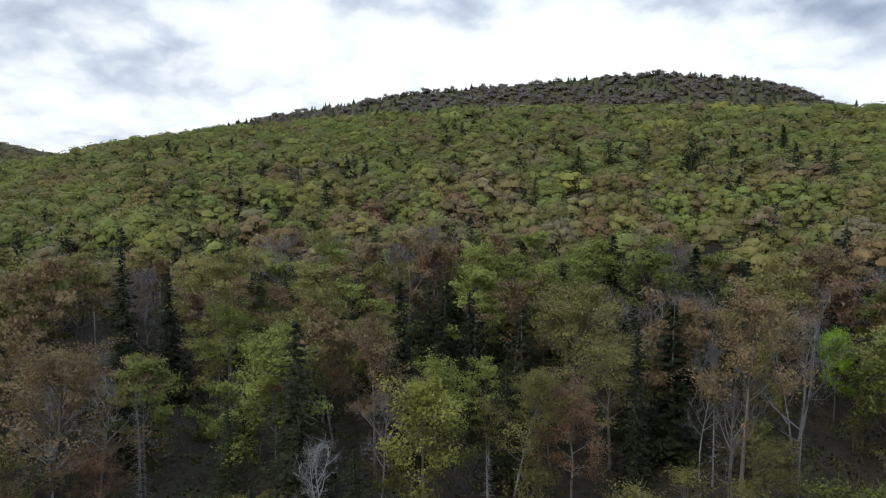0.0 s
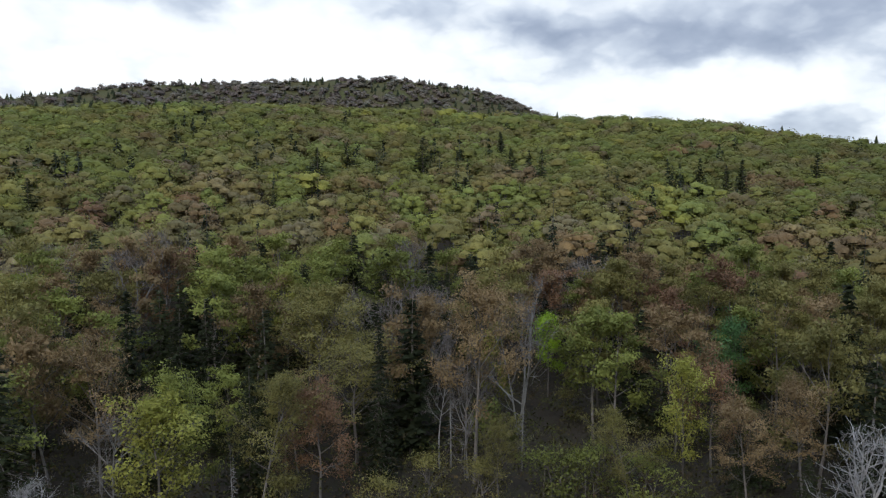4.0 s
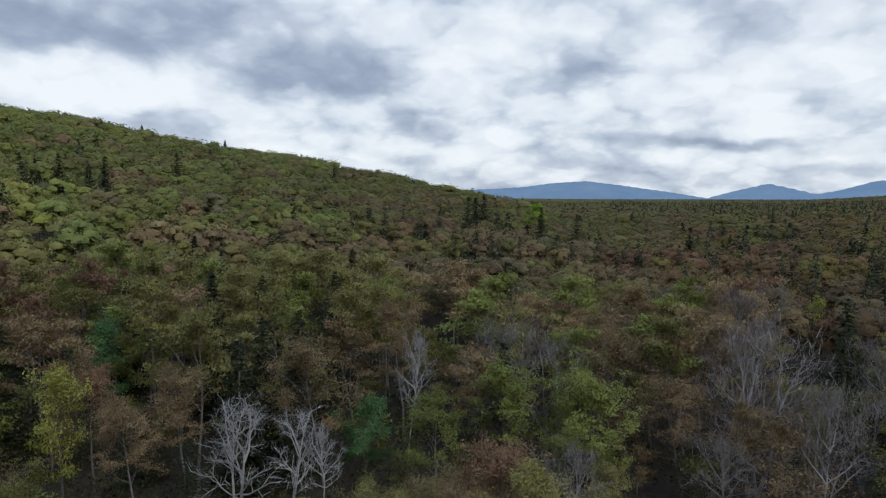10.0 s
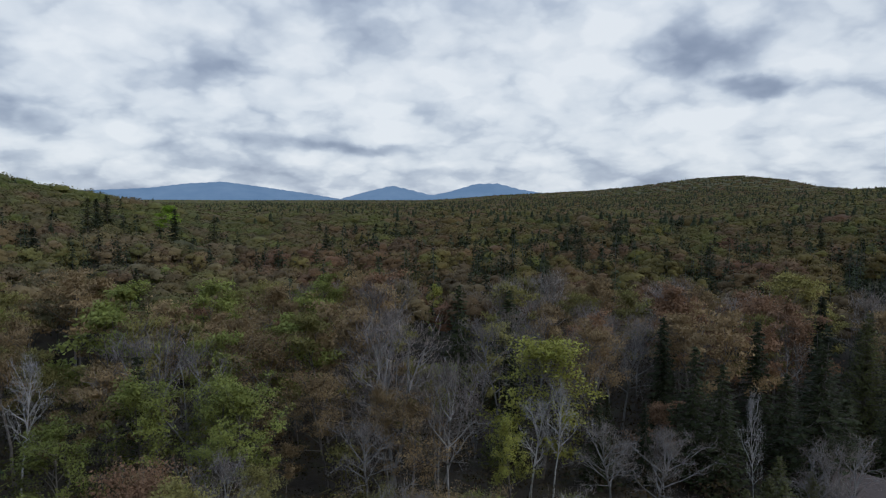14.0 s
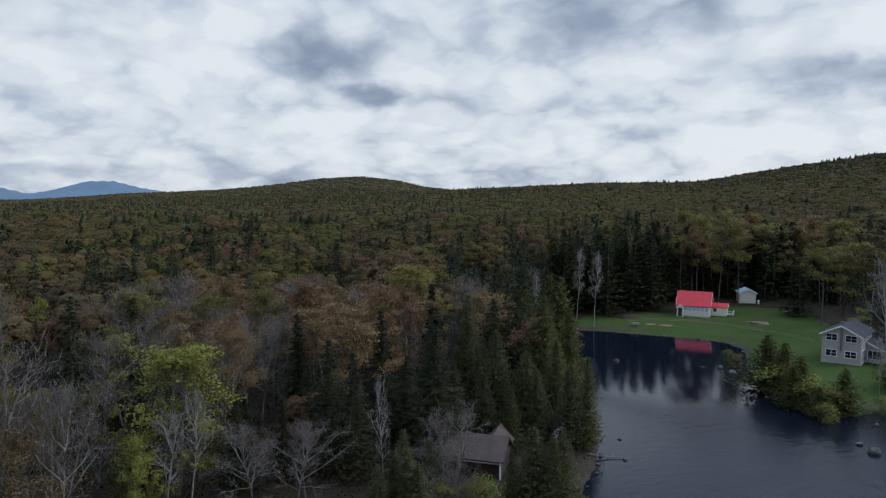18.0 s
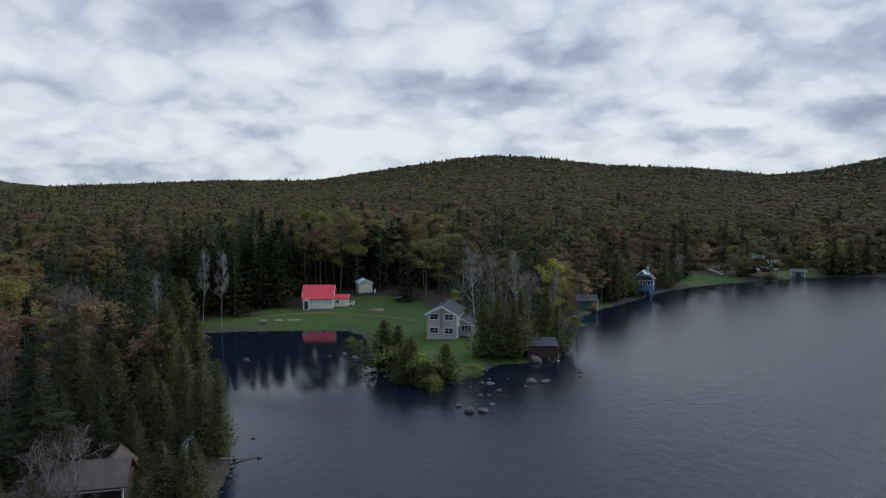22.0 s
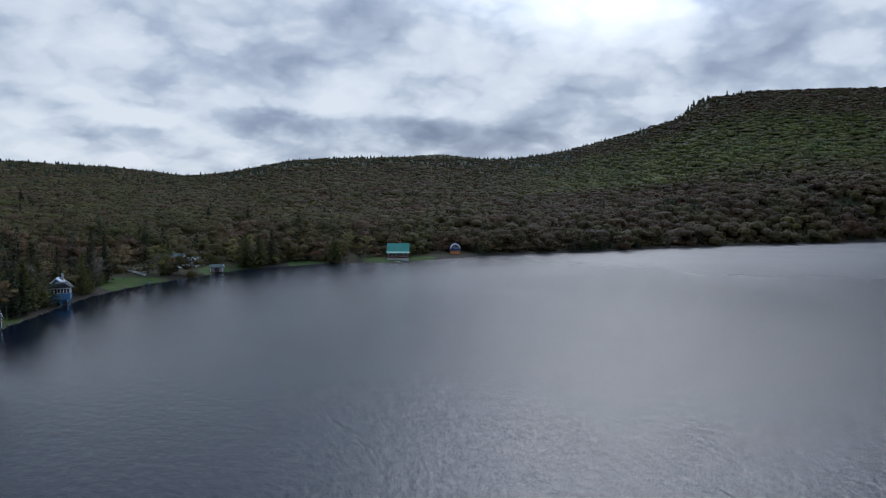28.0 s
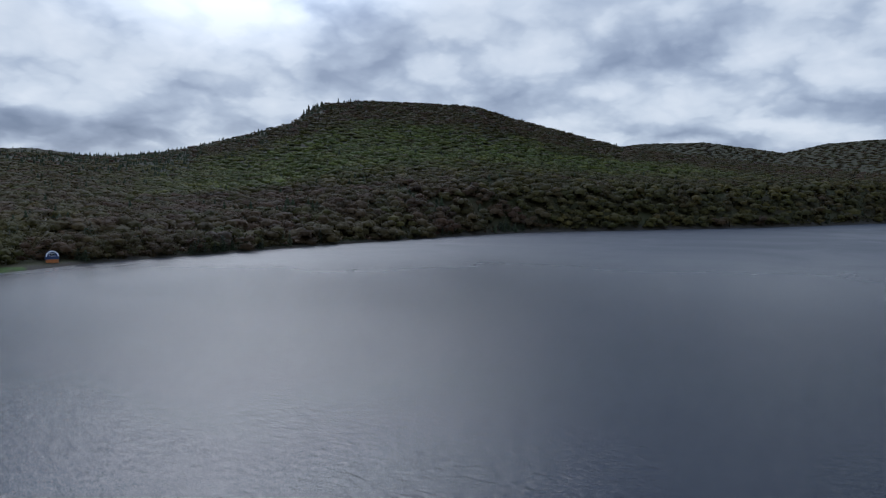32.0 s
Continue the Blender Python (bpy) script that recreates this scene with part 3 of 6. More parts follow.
def bend(rng, start, way, length, n, r0, r1, wob, rise):
    pts, p, d = [start], start.copy(), way / np.linalg.norm(way)
    for _ in range(n):
        d = d + rng.normal(size=3) * wob + np.array([0, 0, rise])
        d /= np.linalg.norm(d)
        p = p + d * length / n
        pts.append(p.copy())
    pts = np.array(pts)
    rad = np.linspace(r0, r1, n + 1)
    return pts, rad


def grow(rng, h, spread, base, limbs, sub, twigs, lean=0.0, stems=1):
    """Branches of a broadleaf tree: trunk segments, limb segments and the tips of the twigs."""
    trunk, wood, tips = [], [], []

    def keep(store, pts, rad):
        for i in range(len(pts) - 1):
            store.append((pts[i], pts[i + 1], rad[i], rad[i + 1]))

    for s in range(stems):
        th = h * (1.0 if s == 0 else rng.uniform(0.75, 0.98))
        side = rng.normal(size=3) * (0.14 if stems > 1 else 0.03) + np.array([lean, 0, 1.0])
        pts, rad = bend(rng, np.array([0.25 * s * math.cos(s * 2), 0.25 * s * math.sin(s * 2), -0.4]), side, th * 0.9 + 0.4, 7, 0.0095 * th + 0.03, 0.015, 0.05, 0.05)
        keep(trunk, pts, rad)
        for i in range(limbs // stems):
            f = base + (0.97 - base) * ((i + rng.uniform(0, 1)) / (limbs // stems))
            k = min(int(f * 7), 6)
            start = pts[k] + (pts[k + 1] - pts[k]) * (f * 7 - k)
            prof = math.sin(math.pi * min(1, 0.22 + 0.78 * (f - base) / (1 - base))) ** 0.6
            turn = i * 2.4 + rng.uniform(-0.5, 0.5)
            steep = 0.45 + 0.9 * (f - base) / (1 - base) + rng.uniform(-0.15, 0.15)
            way = np.array([math.cos(turn) * math.cos(steep), math.sin(turn) * math.cos(steep), math.sin(steep)])
            length = spread * prof * rng.uniform(0.75, 1.15)
            lp, lr = bend(rng, start, way, length, 4, 0.009 * length + 0.015, 0.010, 0.12, 0.06)
            keep(wood, lp, lr)
            for j in range(sub):
                g = 0.3 + 0.7 * (j + rng.uniform(0, 1)) / sub
                q = min(int(g * 4), 3)
                ss = lp[q] + (lp[q + 1] - lp[q]) * (g * 4 - q)
                way2 = (lp[q + 1] - lp[q]) / np.linalg.norm(lp[q + 1] - lp[q]) + rng.normal(size=3) * 0.6
                sp, sr = bend(rng, ss, way2, length * rng.uniform(0.25, 0.5), 2, 0.022, 0.01, 0.15, 0.08)
                keep(wood, sp, sr)
                tips.extend(sp[1:])
                for _ in range(twigs):
                    way3 = (sp[2] - sp[1]) / np.linalg.norm(sp[2] - sp[1]) + rng.normal(size=3) * 0.7
                    tp, tr = bend(rng, sp[rng.integers(1, 3)], way3, length * rng.uniform(0.12, 0.28), 1, 0.013, 0.006, 0.1, 0.05)
                    keep(wood, tp, tr)
                    tips.append(tp[1])
            tips.append(lp[4])
    return trunk, wood, np.array(tips)


def segs(store, sides):
    p0, p1 = np.array([s[0] for s in store]), np.array([s[1] for s in store])
    return tubes(p0, p1, np.array([s[2] for s in store]), np.array([s[3] for s in store]), sides)


TREE_LABELS = {
    "bud": "leafless maple in brown-orange bud on the wooded slope", "rust": "rusty-red budding maple in the spring woods", "olive": "olive-green broadleaf tree in thin spring leaf",
    "green": "fresh green maple with airy spring leaves", "bright": "vivid yellow-green young tree in full leaf", "yellow": "yellow-green tree with sparse new leaves",
    "teal": "dark bluish-green young broadleaf tree", "twig": "bare grey tree with a haze of fine twigs", "birch": "bare white-barked birch with forking limbs",
    "snag": "dead grey standing tree with broken branches", "spruce": "dark green pointed spruce among broadleaf trees", "fir": "dense dark fir with drooping branches", "cedar": "olive-green cedar with a dense ragged cone",
    "blossom": "white-blossoming tree standing among budding maples", "shrub": "low brushy shrub with thin new leaves"}


TREE_NAMES = {"bud": "maple_tree", "rust": "red_maple_tree", "olive": "beech_tree", "green": "green_maple_tree", "bright": "poplar_tree", "yellow": "ash_tree", "teal": "cherry_tree", "twig": "bare_tree",
              "birch": "birch_tree", "snag": "dead_tree", "spruce": "spruce_tree", "fir": "fir_tree", "cedar": "cedar_tree", "blossom": "blossoming_tree", "shrub": "shrub"}


def soften(rng, me, normals, jitter):
    """Leaves shade with the round of the crown."""
    n = normals + np.repeat(rng.normal(size=(len(normals) // 3, 3)) * jitter, 3, 0)
    n /= np.linalg.norm(n, axis=1, keepdims=True)
    me.normals_split_custom_set_from_vertices(n.astype(np.float32))


def fuzzy(name, me, tree):
    ob = tagged(new(name, me), kind="stuff")
    ob.parent = tree


def broadleaf(kind, seed, h, spread, base=0.38, limbs=16, sub=4, twigs=3, leaves=6200, size=0.16, fuzz=0.36, bark=None, lod=False, stems=1, haze=0.3, stout=1.0):
    """One tree with trunk, limbs and leaves as parts."""
    rng = np.random.default_rng(seed)
    trunk, wood, tips = grow(rng, h, spread, base, limbs, sub, twigs, 0.0, stems)
    bark = bark or M_BARK
    tree = new("tree")
    v, t = segs(trunk, 5 if lod else 7)
    new("trunk", raw_mesh("trunk", v, t, bark, None, True)).parent = tree
    v, t = segs([(a, b, q * stout, w * stout) for a, b, q, w in wood], 3)
    fuzzy("branchwork", raw_mesh("branchwork", v, t, bark, None, True), tree)
    if leaves:
        # a haze of fine twigs carries small leaves and buds
        c = tips[rng.integers(0, len(tips), leaves)] + rng.normal(size=(leaves, 3)) * fuzz * np.array([1, 1, 0.42])
        out = c - np.array([0, 0, h * 0.5])
        out /= np.linalg.norm(out, axis=1, keepdims=True)
        k = int(leaves * haze)
        ways = out[:k] * 0.6 + np.array([0, 0, 0.5]) + rng.normal(size=(k, 3)) * 0.55
        v1, t1 = slivers(rng, c[:k] - out[:k] * 0.2, ways, 0.8 if lod else 0.65, 0.03 if lod else 0.017)
        v2, t2 = flakes(rng, c[k:], size, out[k:] + np.array([0, 0, 0.5]), 1.6)
        me = raw_mesh("crown", np.vstack([v1, v2]), np.vstack([t1, t2 + len(v1)]), LEAF[kind], None, True)
        soften(rng, me, np.repeat(out + np.array([0, 0, 0.35]), 3, 0), 0.3)
        fuzzy("crown", me, tree)
    return tree


def conifer(kind, seed, h, radius, gap=0.45, arms=7, steps=6, bare=0.08, lod=False, dead=False):
    """Spruce, fir or cedar: straight trunk and whorls of drooping boughs made of needle sprays."""
    rng = np.random.default_rng(seed)
    tree = new("tree")
    pts, rad = bend(rng, np.array([0, 0, -0.4]), np.array([0, 0, 1.0]), h + 0.4, 6, 0.011 * h + 0.03, 0.012, 0.012, 0.03)
    store = [(pts[i], pts[i + 1], rad[i], rad[i + 1]) for i in range(6)]
    v, t = segs(store, 6)
    new("trunk", raw_mesh("trunk", v, t, M_DEAD if dead else M_BARK, None, True)).parent = tree
    cen, siz, ups, sticks = [], [], [], []
    z = bare * h
    while z < h * 0.985:
        f = z / h
        reach = radius * (1 - f) ** 0.8 * min(1, 0.55 + f * 4) + 0.12
        k = max(3, int(arms * (0.5 + 0.5 * (1 - f))))
        off = rng.uniform(0, 6.28)
        for i in range(k):
            a = off + i * 2 * np.pi / k + rng.uniform(-0.3, 0.3)
            ln = reach * rng.uniform(0.6, 1.18)
            droop = (0.28 if kind == "spruce" else 0.12 if kind == "fir" else -0.25) + rng.uniform(-0.1, 0.1)
            d = np.array([math.cos(a), math.sin(a), -droop])
            root = np.array([0, 0, z + rng.uniform(-0.2, 0.2)])
            if dead:
                sticks.append((root, root + d * ln * 0.8, 0.03, 0.008))
                continue
            sticks.append((root, root + d * ln * 0.9, 0.022, 0.008))
            for s in range(steps):
                g = (s + rng.uniform(0.3, 1)) / steps
                sag = -0.12 * ln * math.sin(g * 3.0)
                side = np.array([-d[1], d[0], 0]) * rng.choice([-1, 1]) * (1 - g * 0.7) * ln * 0.24 * rng.uniform(0.3, 1.2)
                cen.append(root + d * ln * g + side + np.array([0, 0, sag]))
                siz.append((0.22 + 0.26 * (1 - f)) * (1.25 if lod else 0.9) * (1.0 if kind != "cedar" else 0.46))
                ups.append(np.array([d[0] * 0.35, d[1] * 0.35, 1.0 if kind != "cedar" else 0.25]))
        z += gap * rng.uniform(0.7, 1.3) * (1.15 - 0.5 * f)
    if sticks and (not lod or dead):
        v, t = segs(sticks, 3)
        fuzzy("branchwork", raw_mesh("branchwork", v, t, M_DEAD if dead else M_BARK, None, True), tree)
    if cen:
        cen, ups = np.array(cen), np.array(ups)
        v, t = flakes(rng, cen, np.array(siz), ups, 0.7 if kind != "cedar" else 1.4)
        me = raw_mesh("crown", v, t, LEAF[kind], None, True)
        out = cen * np.array([1, 1, 0]) / (np.linalg.norm(cen[:, :2], axis=1, keepdims=True) + 0.2) + np.array([0, 0, 0.55])
        soften(rng, me, np.repeat(out, 3, 0), 0.3)
        fuzzy("crown", me, tree)
    return tree


def prototypes(lod):
    """A few trees of each kind; lod: lighter ones for the middle distance."""
    L = dict(lod=True, limbs=11, sub=2, twigs=0, size=0.25, fuzz=0.5, leaves=3600) if lod else {}
    got = {}

    def put(key, *trees):
        got[key] = trees

    def bl(kind, seed, h, s, **kw):
        merged = dict(kw)
        merged.update(L)
        merged["size"] = L["size"] * (0.5 if kw.get("haze", 0) > 0.9 else 1) if lod else merged.get("size", 0.16)
        if lod and "stout" in kw:
            merged.update(leaves=1200, limbs=13, sub=3, twigs=2)
        if not lod:
            merged["leaves"], merged["size"] = int(merged.get("leaves", 6200) * 1.6), merged["size"] * 0.86
        return broadleaf(kind, seed, h, s, **merged)

    put("bud", bl("bud", 1, 16, 5.0, base=0.42), bl("bud", 2, 15, 5.4, base=0.36, limbs=18), bl("bud", 3, 17, 4.6, base=0.5))
    put("rust", bl("rust", 4, 15, 4.8, base=0.42), bl("rust", 5, 13, 4.4, base=0.35))
    put("olive", bl("olive", 6, 16, 5.0), bl("olive", 7, 15, 5.6, limbs=18), bl("olive", 71, 17, 4.8, base=0.48))
    put("green", bl("green", 8, 15, 5.2, leaves=6500, size=0.19, haze=0.1), bl("green", 9, 14, 4.8, base=0.3, leaves=6000, size=0.19, haze=0.1))
    put("bright", bl("bright", 10, 11, 3.4, base=0.36, leaves=7500, size=0.17, fuzz=0.42, haze=0.03))
    put("yellow", bl("yellow", 11, 14, 4.4, base=0.3, leaves=4600, size=0.19, haze=0.15), bl("yellow", 12, 12, 3.6, base=0.25, leaves=4200, size=0.19, haze=0.15))
    put("blossom", bl("blossom", 18, 14, 3.4, base=0.5, leaves=2600, size=0.17, fuzz=0.45, haze=0.2))
    put("teal", bl("teal", 13, 10, 4.0, base=0.2, leaves=6000, size=0.18, fuzz=0.42, haze=0.1))
    put("twig", bl("twig", 14, 15, 4.8, base=0.4, leaves=1500, size=0.06, haze=0.97, twigs=5, bark=M_DEAD, stout=1.7), bl("twig", 15, 13, 4.6, base=0.2, leaves=1500, size=0.06, haze=0.97, twigs=5, bark=M_DEAD, stout=1.7, stems=3))
    put("birch", bl("pale", 16, 14, 4.4, base=0.3, leaves=900, size=0.05, haze=0.98, twigs=4, stout=2.1, bark=M_BIRCH, limbs=17, stems=2), bl("pale", 17, 15, 3.6, base=0.4, leaves=900, size=0.05, haze=0.98, twigs=4, stout=2.1, bark=M_BIRCH, limbs=17))
    C = dict(lod=True, gap=0.5, arms=8, steps=6) if lod else dict(gap=0.36, arms=9, steps=9)
    put("spruce", conifer("spruce", 20, 15, 2.5, **C), conifer("spruce", 21, 13, 2.1, **C), conifer("spruce", 22, 17, 2.6, **C))
    put("fir", conifer("fir", 23, 15, 3.3, **C), conifer("fir", 24, 16, 3.7, **C))
    C2 = dict(lod=True, gap=0.26, arms=13, steps=11) if lod else dict(gap=0.2, arms=13, steps=15)
    put("cedar", conifer("cedar", 25, 12, 2.7, bare=0.03, **C2), conifer("cedar", 26, 10, 2.5, bare=0.03, **C2))
    put("snag", conifer("spruce", 27, 13, 1.7, gap=0.4, bare=0.2, dead=True))
    put("shrub", broadleaf("olive", 28, 4.5, 2.2, base=0.06, limbs=14, sub=3, twigs=1, leaves=900 if lod else 1800, size=0.2 if lod else 0.13, fuzz=0.4, lod=lod, stems=3),
        broadleaf("green", 29, 3.6, 2.0, base=0.06, limbs=12, sub=3, twigs=1, leaves=900 if lod else 1800, size=0.2 if lod else 0.13, fuzz=0.4, lod=lod, stems=3))
    for key, trees in got.items():
        for tr in trees:
            tr.name = TREE_NAMES[key]
            tagged(tr, TREE_LABELS[key], "shrub" if key == "shrub" else "tree", "trees of the wood")
            tr["tall"] = max(v.co.z for v in tr.children[0].data.vertices)
    return got


NEAR, MIDDLE = prototypes(False), prototypes(True)
USED = set()
PLANTED = []


def plant(protos, key, x, y, h, rng, wide=1.0, z=None):
    """Stand a copy of a tree on the ground, h metres tall."""
    trees = protos[key]
    tr = trees[rng.integers(0, len(trees))]
    s = h / tr["tall"]
    if key in ("spruce", "fir", "cedar"):
        wide *= 1.12 if key == "cedar" else 1.3
    z = float(ground(np.array([x]), np.array([y]))[0]) if z is None else z
    m = Matrix.Translation((x, y, z)) @ Matrix.Rotation(rng.uniform(0, 6.28), 4, "Z") @ Matrix.Diagonal((s * wide, s * wide, s, 1))
    ob = copy_thing(tr, m)
    ob.matrix_basis = m
    PLANTED.append((x, y))
    return ob


HERO = np.random.default_rng(5)
SEEN = []


def hero(key, az, el, h, wide=1.0, near=True, floor=4.0):
    """A tree known by the direction of its top."""
    if key in ("bud", "rust", "olive", "green", "yellow", "bright"):
        h, wide = h * 1.08, wide * 1.1
    r = (HEIGHT - floor - h) / math.tan(radians(-el))
    for _ in range(3):
        p = at(az, r)
        g = float(ground(np.array([p.x]), np.array([p.y]))[0])
        r = max(14.0, (HEIGHT - g - h) / math.tan(radians(-el)))
    p = at(az, r)
    SEEN.append((az % 360, r, el))
    return plant(NEAR if near and r < 92 else MIDDLE, key, p.x, p.y, h, HERO, wide)


# kind, azimuth and elevation of the top, height, width; from the north slope round to the near point
for row in (("cedar", 137.2, -18.6, 8, 1.4), ("cedar", 139.6, -18.9, 8, 1.3), ("twig", 130.2, -16.5, 9.5, 1.3), ("cedar", 127.5, -21.5, 7, 1.4), ("cedar", 125.5, -20.5, 7.5, 1.3), ("cedar", 130.8, -24.5, 5, 1.5), ("cedar", 133.2, -24.6, 4.5, 1.5)):
    hero(*row)
for row in (("green", -13.5, -10.5, 14.5, 1.15), ("green", -17.0, -8.4, 14, 0.9), ("bud", -5.6, -9.8, 15, 0.95), ("yellow", -1.2, -14.8, 12, 1.05), ("green", -0.6, -12.6, 13, 0.8), ("rust", 11.0, -14.8, 11, 1.0),
            ("spruce", -25.0, -4.0, 19, 1.0), ("spruce", -21.8, -5.7, 17, 1.0), ("fir", -12.1, -4.8, 17, 0.9), ("fir", -3.5, -4.8, 16, 0.9), ("spruce", 2.3, -7.0, 15, 1.0), ("spruce", 0.0, -9.4, 14, 0.9),
            ("snag", -24.2, -14.6, 12, 1.0), ("birch", -30.0, -13.3, 13, 0.9), ("birch", -27.0, -13.5, 12, 0.8), ("birch", -10.0, -19.5, 8, 1.2), ("snag", 4.0, -20.0, 8, 1.0), ("bud", -31.0, -10.5, 16, 1.1),
            ("bud", -29.0, -5.2, 17, 1.0), ("rust", -26.8, -18.5, 8, 1.0), ("twig", -5.2, -15.6, 11, 0.9), ("fir", -17.6, -16.5, 10, 0.8), ("blossom", -6.8, -5.0, 15, 0.9)):
    hero(*row)
for row in (("fir", -7.4, -20.5, 8, 1.0), ("olive", 10.5, -8.0, 15, 1.3), ("olive", 14.0, -10.8, 13, 1.3), ("spruce", 16.0, -5.8, 16, 0.7), ("bright", 10.2, -5.4, 13, 0.9), ("bright", 30.1, -8.8, 10, 0.66),
            ("bud", 24.0, -6.2, 19, 0.9), ("twig", 27.5, -6.4, 18, 0.8), ("yellow", 25.5, -10.3, 11, 0.7), ("snag", 28.0, -15.0, 9, 0.8), ("snag", 22.0, -12.5, 12, 0.7), ("twig", 21.0, -11.0, 14, 0.6),
            ("twig", 23.4, -11.5, 14, 0.6), ("olive", 26.0, -17.5, 8, 1.0), ("shrub", 20.0, -20.5, 5, 1.2), ("shrub", 30.5, -20.0, 5, 1.3), ("shrub", 24.5, -20.8, 5, 1.3), ("shrub", 34.0, -19.5, 5, 1.2),
            ("shrub", 16.0, -22.0, 5, 1.2), ("spruce", 58.0, -11.5, 14, 1.0), ("birch", 53.5, -15.6, 12, 1.3), ("birch", 57.5, -17.0, 10, 0.9)):
    hero(*row)
for row in (("birch", 60.3, -18.0, 9, 0.9), ("teal", 63.8, -16.0, 9, 1.1), ("green", 69.8, -15.6, 11, 1.0), ("green", 75.8, -13.0, 13, 1.0), ("green", 83.0, -13.8, 13, 1.0), ("green", 81.3, -13.3, 13, 0.8),
            ("bud", 84.0, -10.6, 14, 1.1), ("bud", 90.0, -13.2, 12, 1.0), ("bud", 49.5, -13.2, 12, 1.0), ("bud", 46.0, -14.8, 11, 1.0), ("fir", 45.0, -17.0, 9, 0.8), ("fir", 49.8, -18.5, 8, 0.8),
            ("yellow", 41.0, -12.2, 12, 0.7), ("teal", 43.5, -8.6, 13, 0.9), ("birch", 67.5, -10.9, 14, 0.7), ("bud", 71.0, -5.7, 16, 1.3), ("bud", 67.2, -8.6, 15, 1.0), ("bud", 60.5, -11.0, 14, 1.0),
            ("rust", 43.0, -11.5, 12, 0.9), ("shrub", 38.0, -20.0, 5, 1.3), ("olive", 37.0, -16.5, 9, 1.0), ("bud", 97.0, -16.0, 11, 1.1)):
    hero(*row)
for row in (("twig", 93.0, -17.5, 10, 1.2), ("bud", 95.0, -15.4, 11, 0.8), ("yellow", 108.0, -11.2, 14, 1.2), ("twig", 113.5, -17.2, 10, 1.3), ("twig", 117.0, -17.6, 10, 1.2), ("birch", 109.0, -14.5, 12, 0.7),
            ("yellow", 105.5, -17.5, 9, 0.8), ("birch", 107.0, -16.2, 10, 0.8), ("fir", 101.0, -7.2, 16, 0.9), ("yellow", 98.9, -7.3, 11, 0.5), ("fir", 105.5, -12.8, 12, 0.8), ("birch", 124.6, -14.3, 13, 0.35),
            ("fir", 120.0, -11.6, 14, 1.0), ("spruce", 124.4, -9.4, 15, 1.0), ("fir", 128.8, -10.6, 15, 1.2), ("spruce", 117.5, -9.5, 15, 0.9), ("bud", 111.5, -9.5, 15, 1.0), ("twig", 114.5, -9.2, 15, 0.9),
            ("cedar", 134.0, -10.9, 12.5, 1.3), ("cedar", 136.5, -12.6, 10.5, 1.2), ("cedar", 139.0, -11.4, 12, 1.1), ("cedar", 141.6, -12.9, 11, 0.8)):
    hero(*row)
for row in (("cedar", 137.4, -14.0, 8.8, 1.3), ("cedar", 131.6, -8.0, 16, 0.9), ("fir", 130.4, -13.6, 9.5, 1.2), ("fir", 126.5, -13.0, 10.5, 1.2), ("fir", 133.0, -14.5, 8.5, 1.2), ("cedar", 138.8, -19.2, 8, 1.2),
            ("cedar", 126.5, -20.5, 8, 1.2), ("cedar", 124.0, -21.5, 7, 1.3), ("twig", 129.3, -18.0, 9, 1.1), ("cedar", 140.0, -13.8, 9.5, 1.0), ("cedar", 130.0, -23.5, 6, 1.2), ("fir", 122.0, -12.8, 13, 1.0),
            ("cedar", 128.0, -15.5, 8, 1.2), ("cedar", 135.2, -15.5, 7.5, 1.2)):
    hero(*row)


# trees that stand by the water and the houses: kind, azimuth, distance, height, width
def lakeside(rows):
    for key, az, r, h, wide in rows:
        p = at(az, r)
        plant(MIDDLE, key, p.x, p.y, h, HERO, wide * (1.4 if key == "cedar" else 1.0))


lakeside([("shrub", 155.6, 115, 4.5, 1.7), ("shrub", 157.0, 113.5, 4.8, 1.7), ("shrub", 159.4, 108, 3.6, 1.5), ("shrub", 158.0, 110, 4.0, 1.6)])
lakeside([("cedar", 155.0, 118, 8.5, 1.5), ("cedar", 156.2, 116, 7.5, 1.5), ("cedar", 157.3, 112, 6.5, 1.5), ("cedar", 156.8, 109, 6.0, 1.5), ("cedar", 158.6, 106, 4.2, 1.5), ("cedar", 160.2, 109, 6.2, 1.5),
          ("shrub", 159.0, 103.5, 3.0, 1.0), ("shrub", 162.5, 112, 2.6, 1.2), ("shrub", 152.9, 131, 3.0, 1.0), ("shrub", 152.2, 136, 2.5, 1.0), ("cedar", 163.3, 124, 11, 0.9), ("cedar", 164.5, 125, 11.5, 1.0), ("cedar", 165.8, 125, 11.0, 0.9),
          ("cedar", 166.4, 128, 12.0, 1.0), ("birch", 162.3, 120, 9.0, 0.35), ("cedar", 168.5, 138, 11.0, 1.0), ("twig", 167.0, 138, 14, 0.8), ("twig", 164.4, 146, 16, 0.9), ("birch", 162.6, 152, 18, 0.7),
          ("birch", 166.2, 150, 17, 0.6), ("birch", 169.0, 142, 15, 0.4), ("yellow", 168.8, 143, 16, 0.8), ("bud", 171.0, 146, 14, 0.9)])
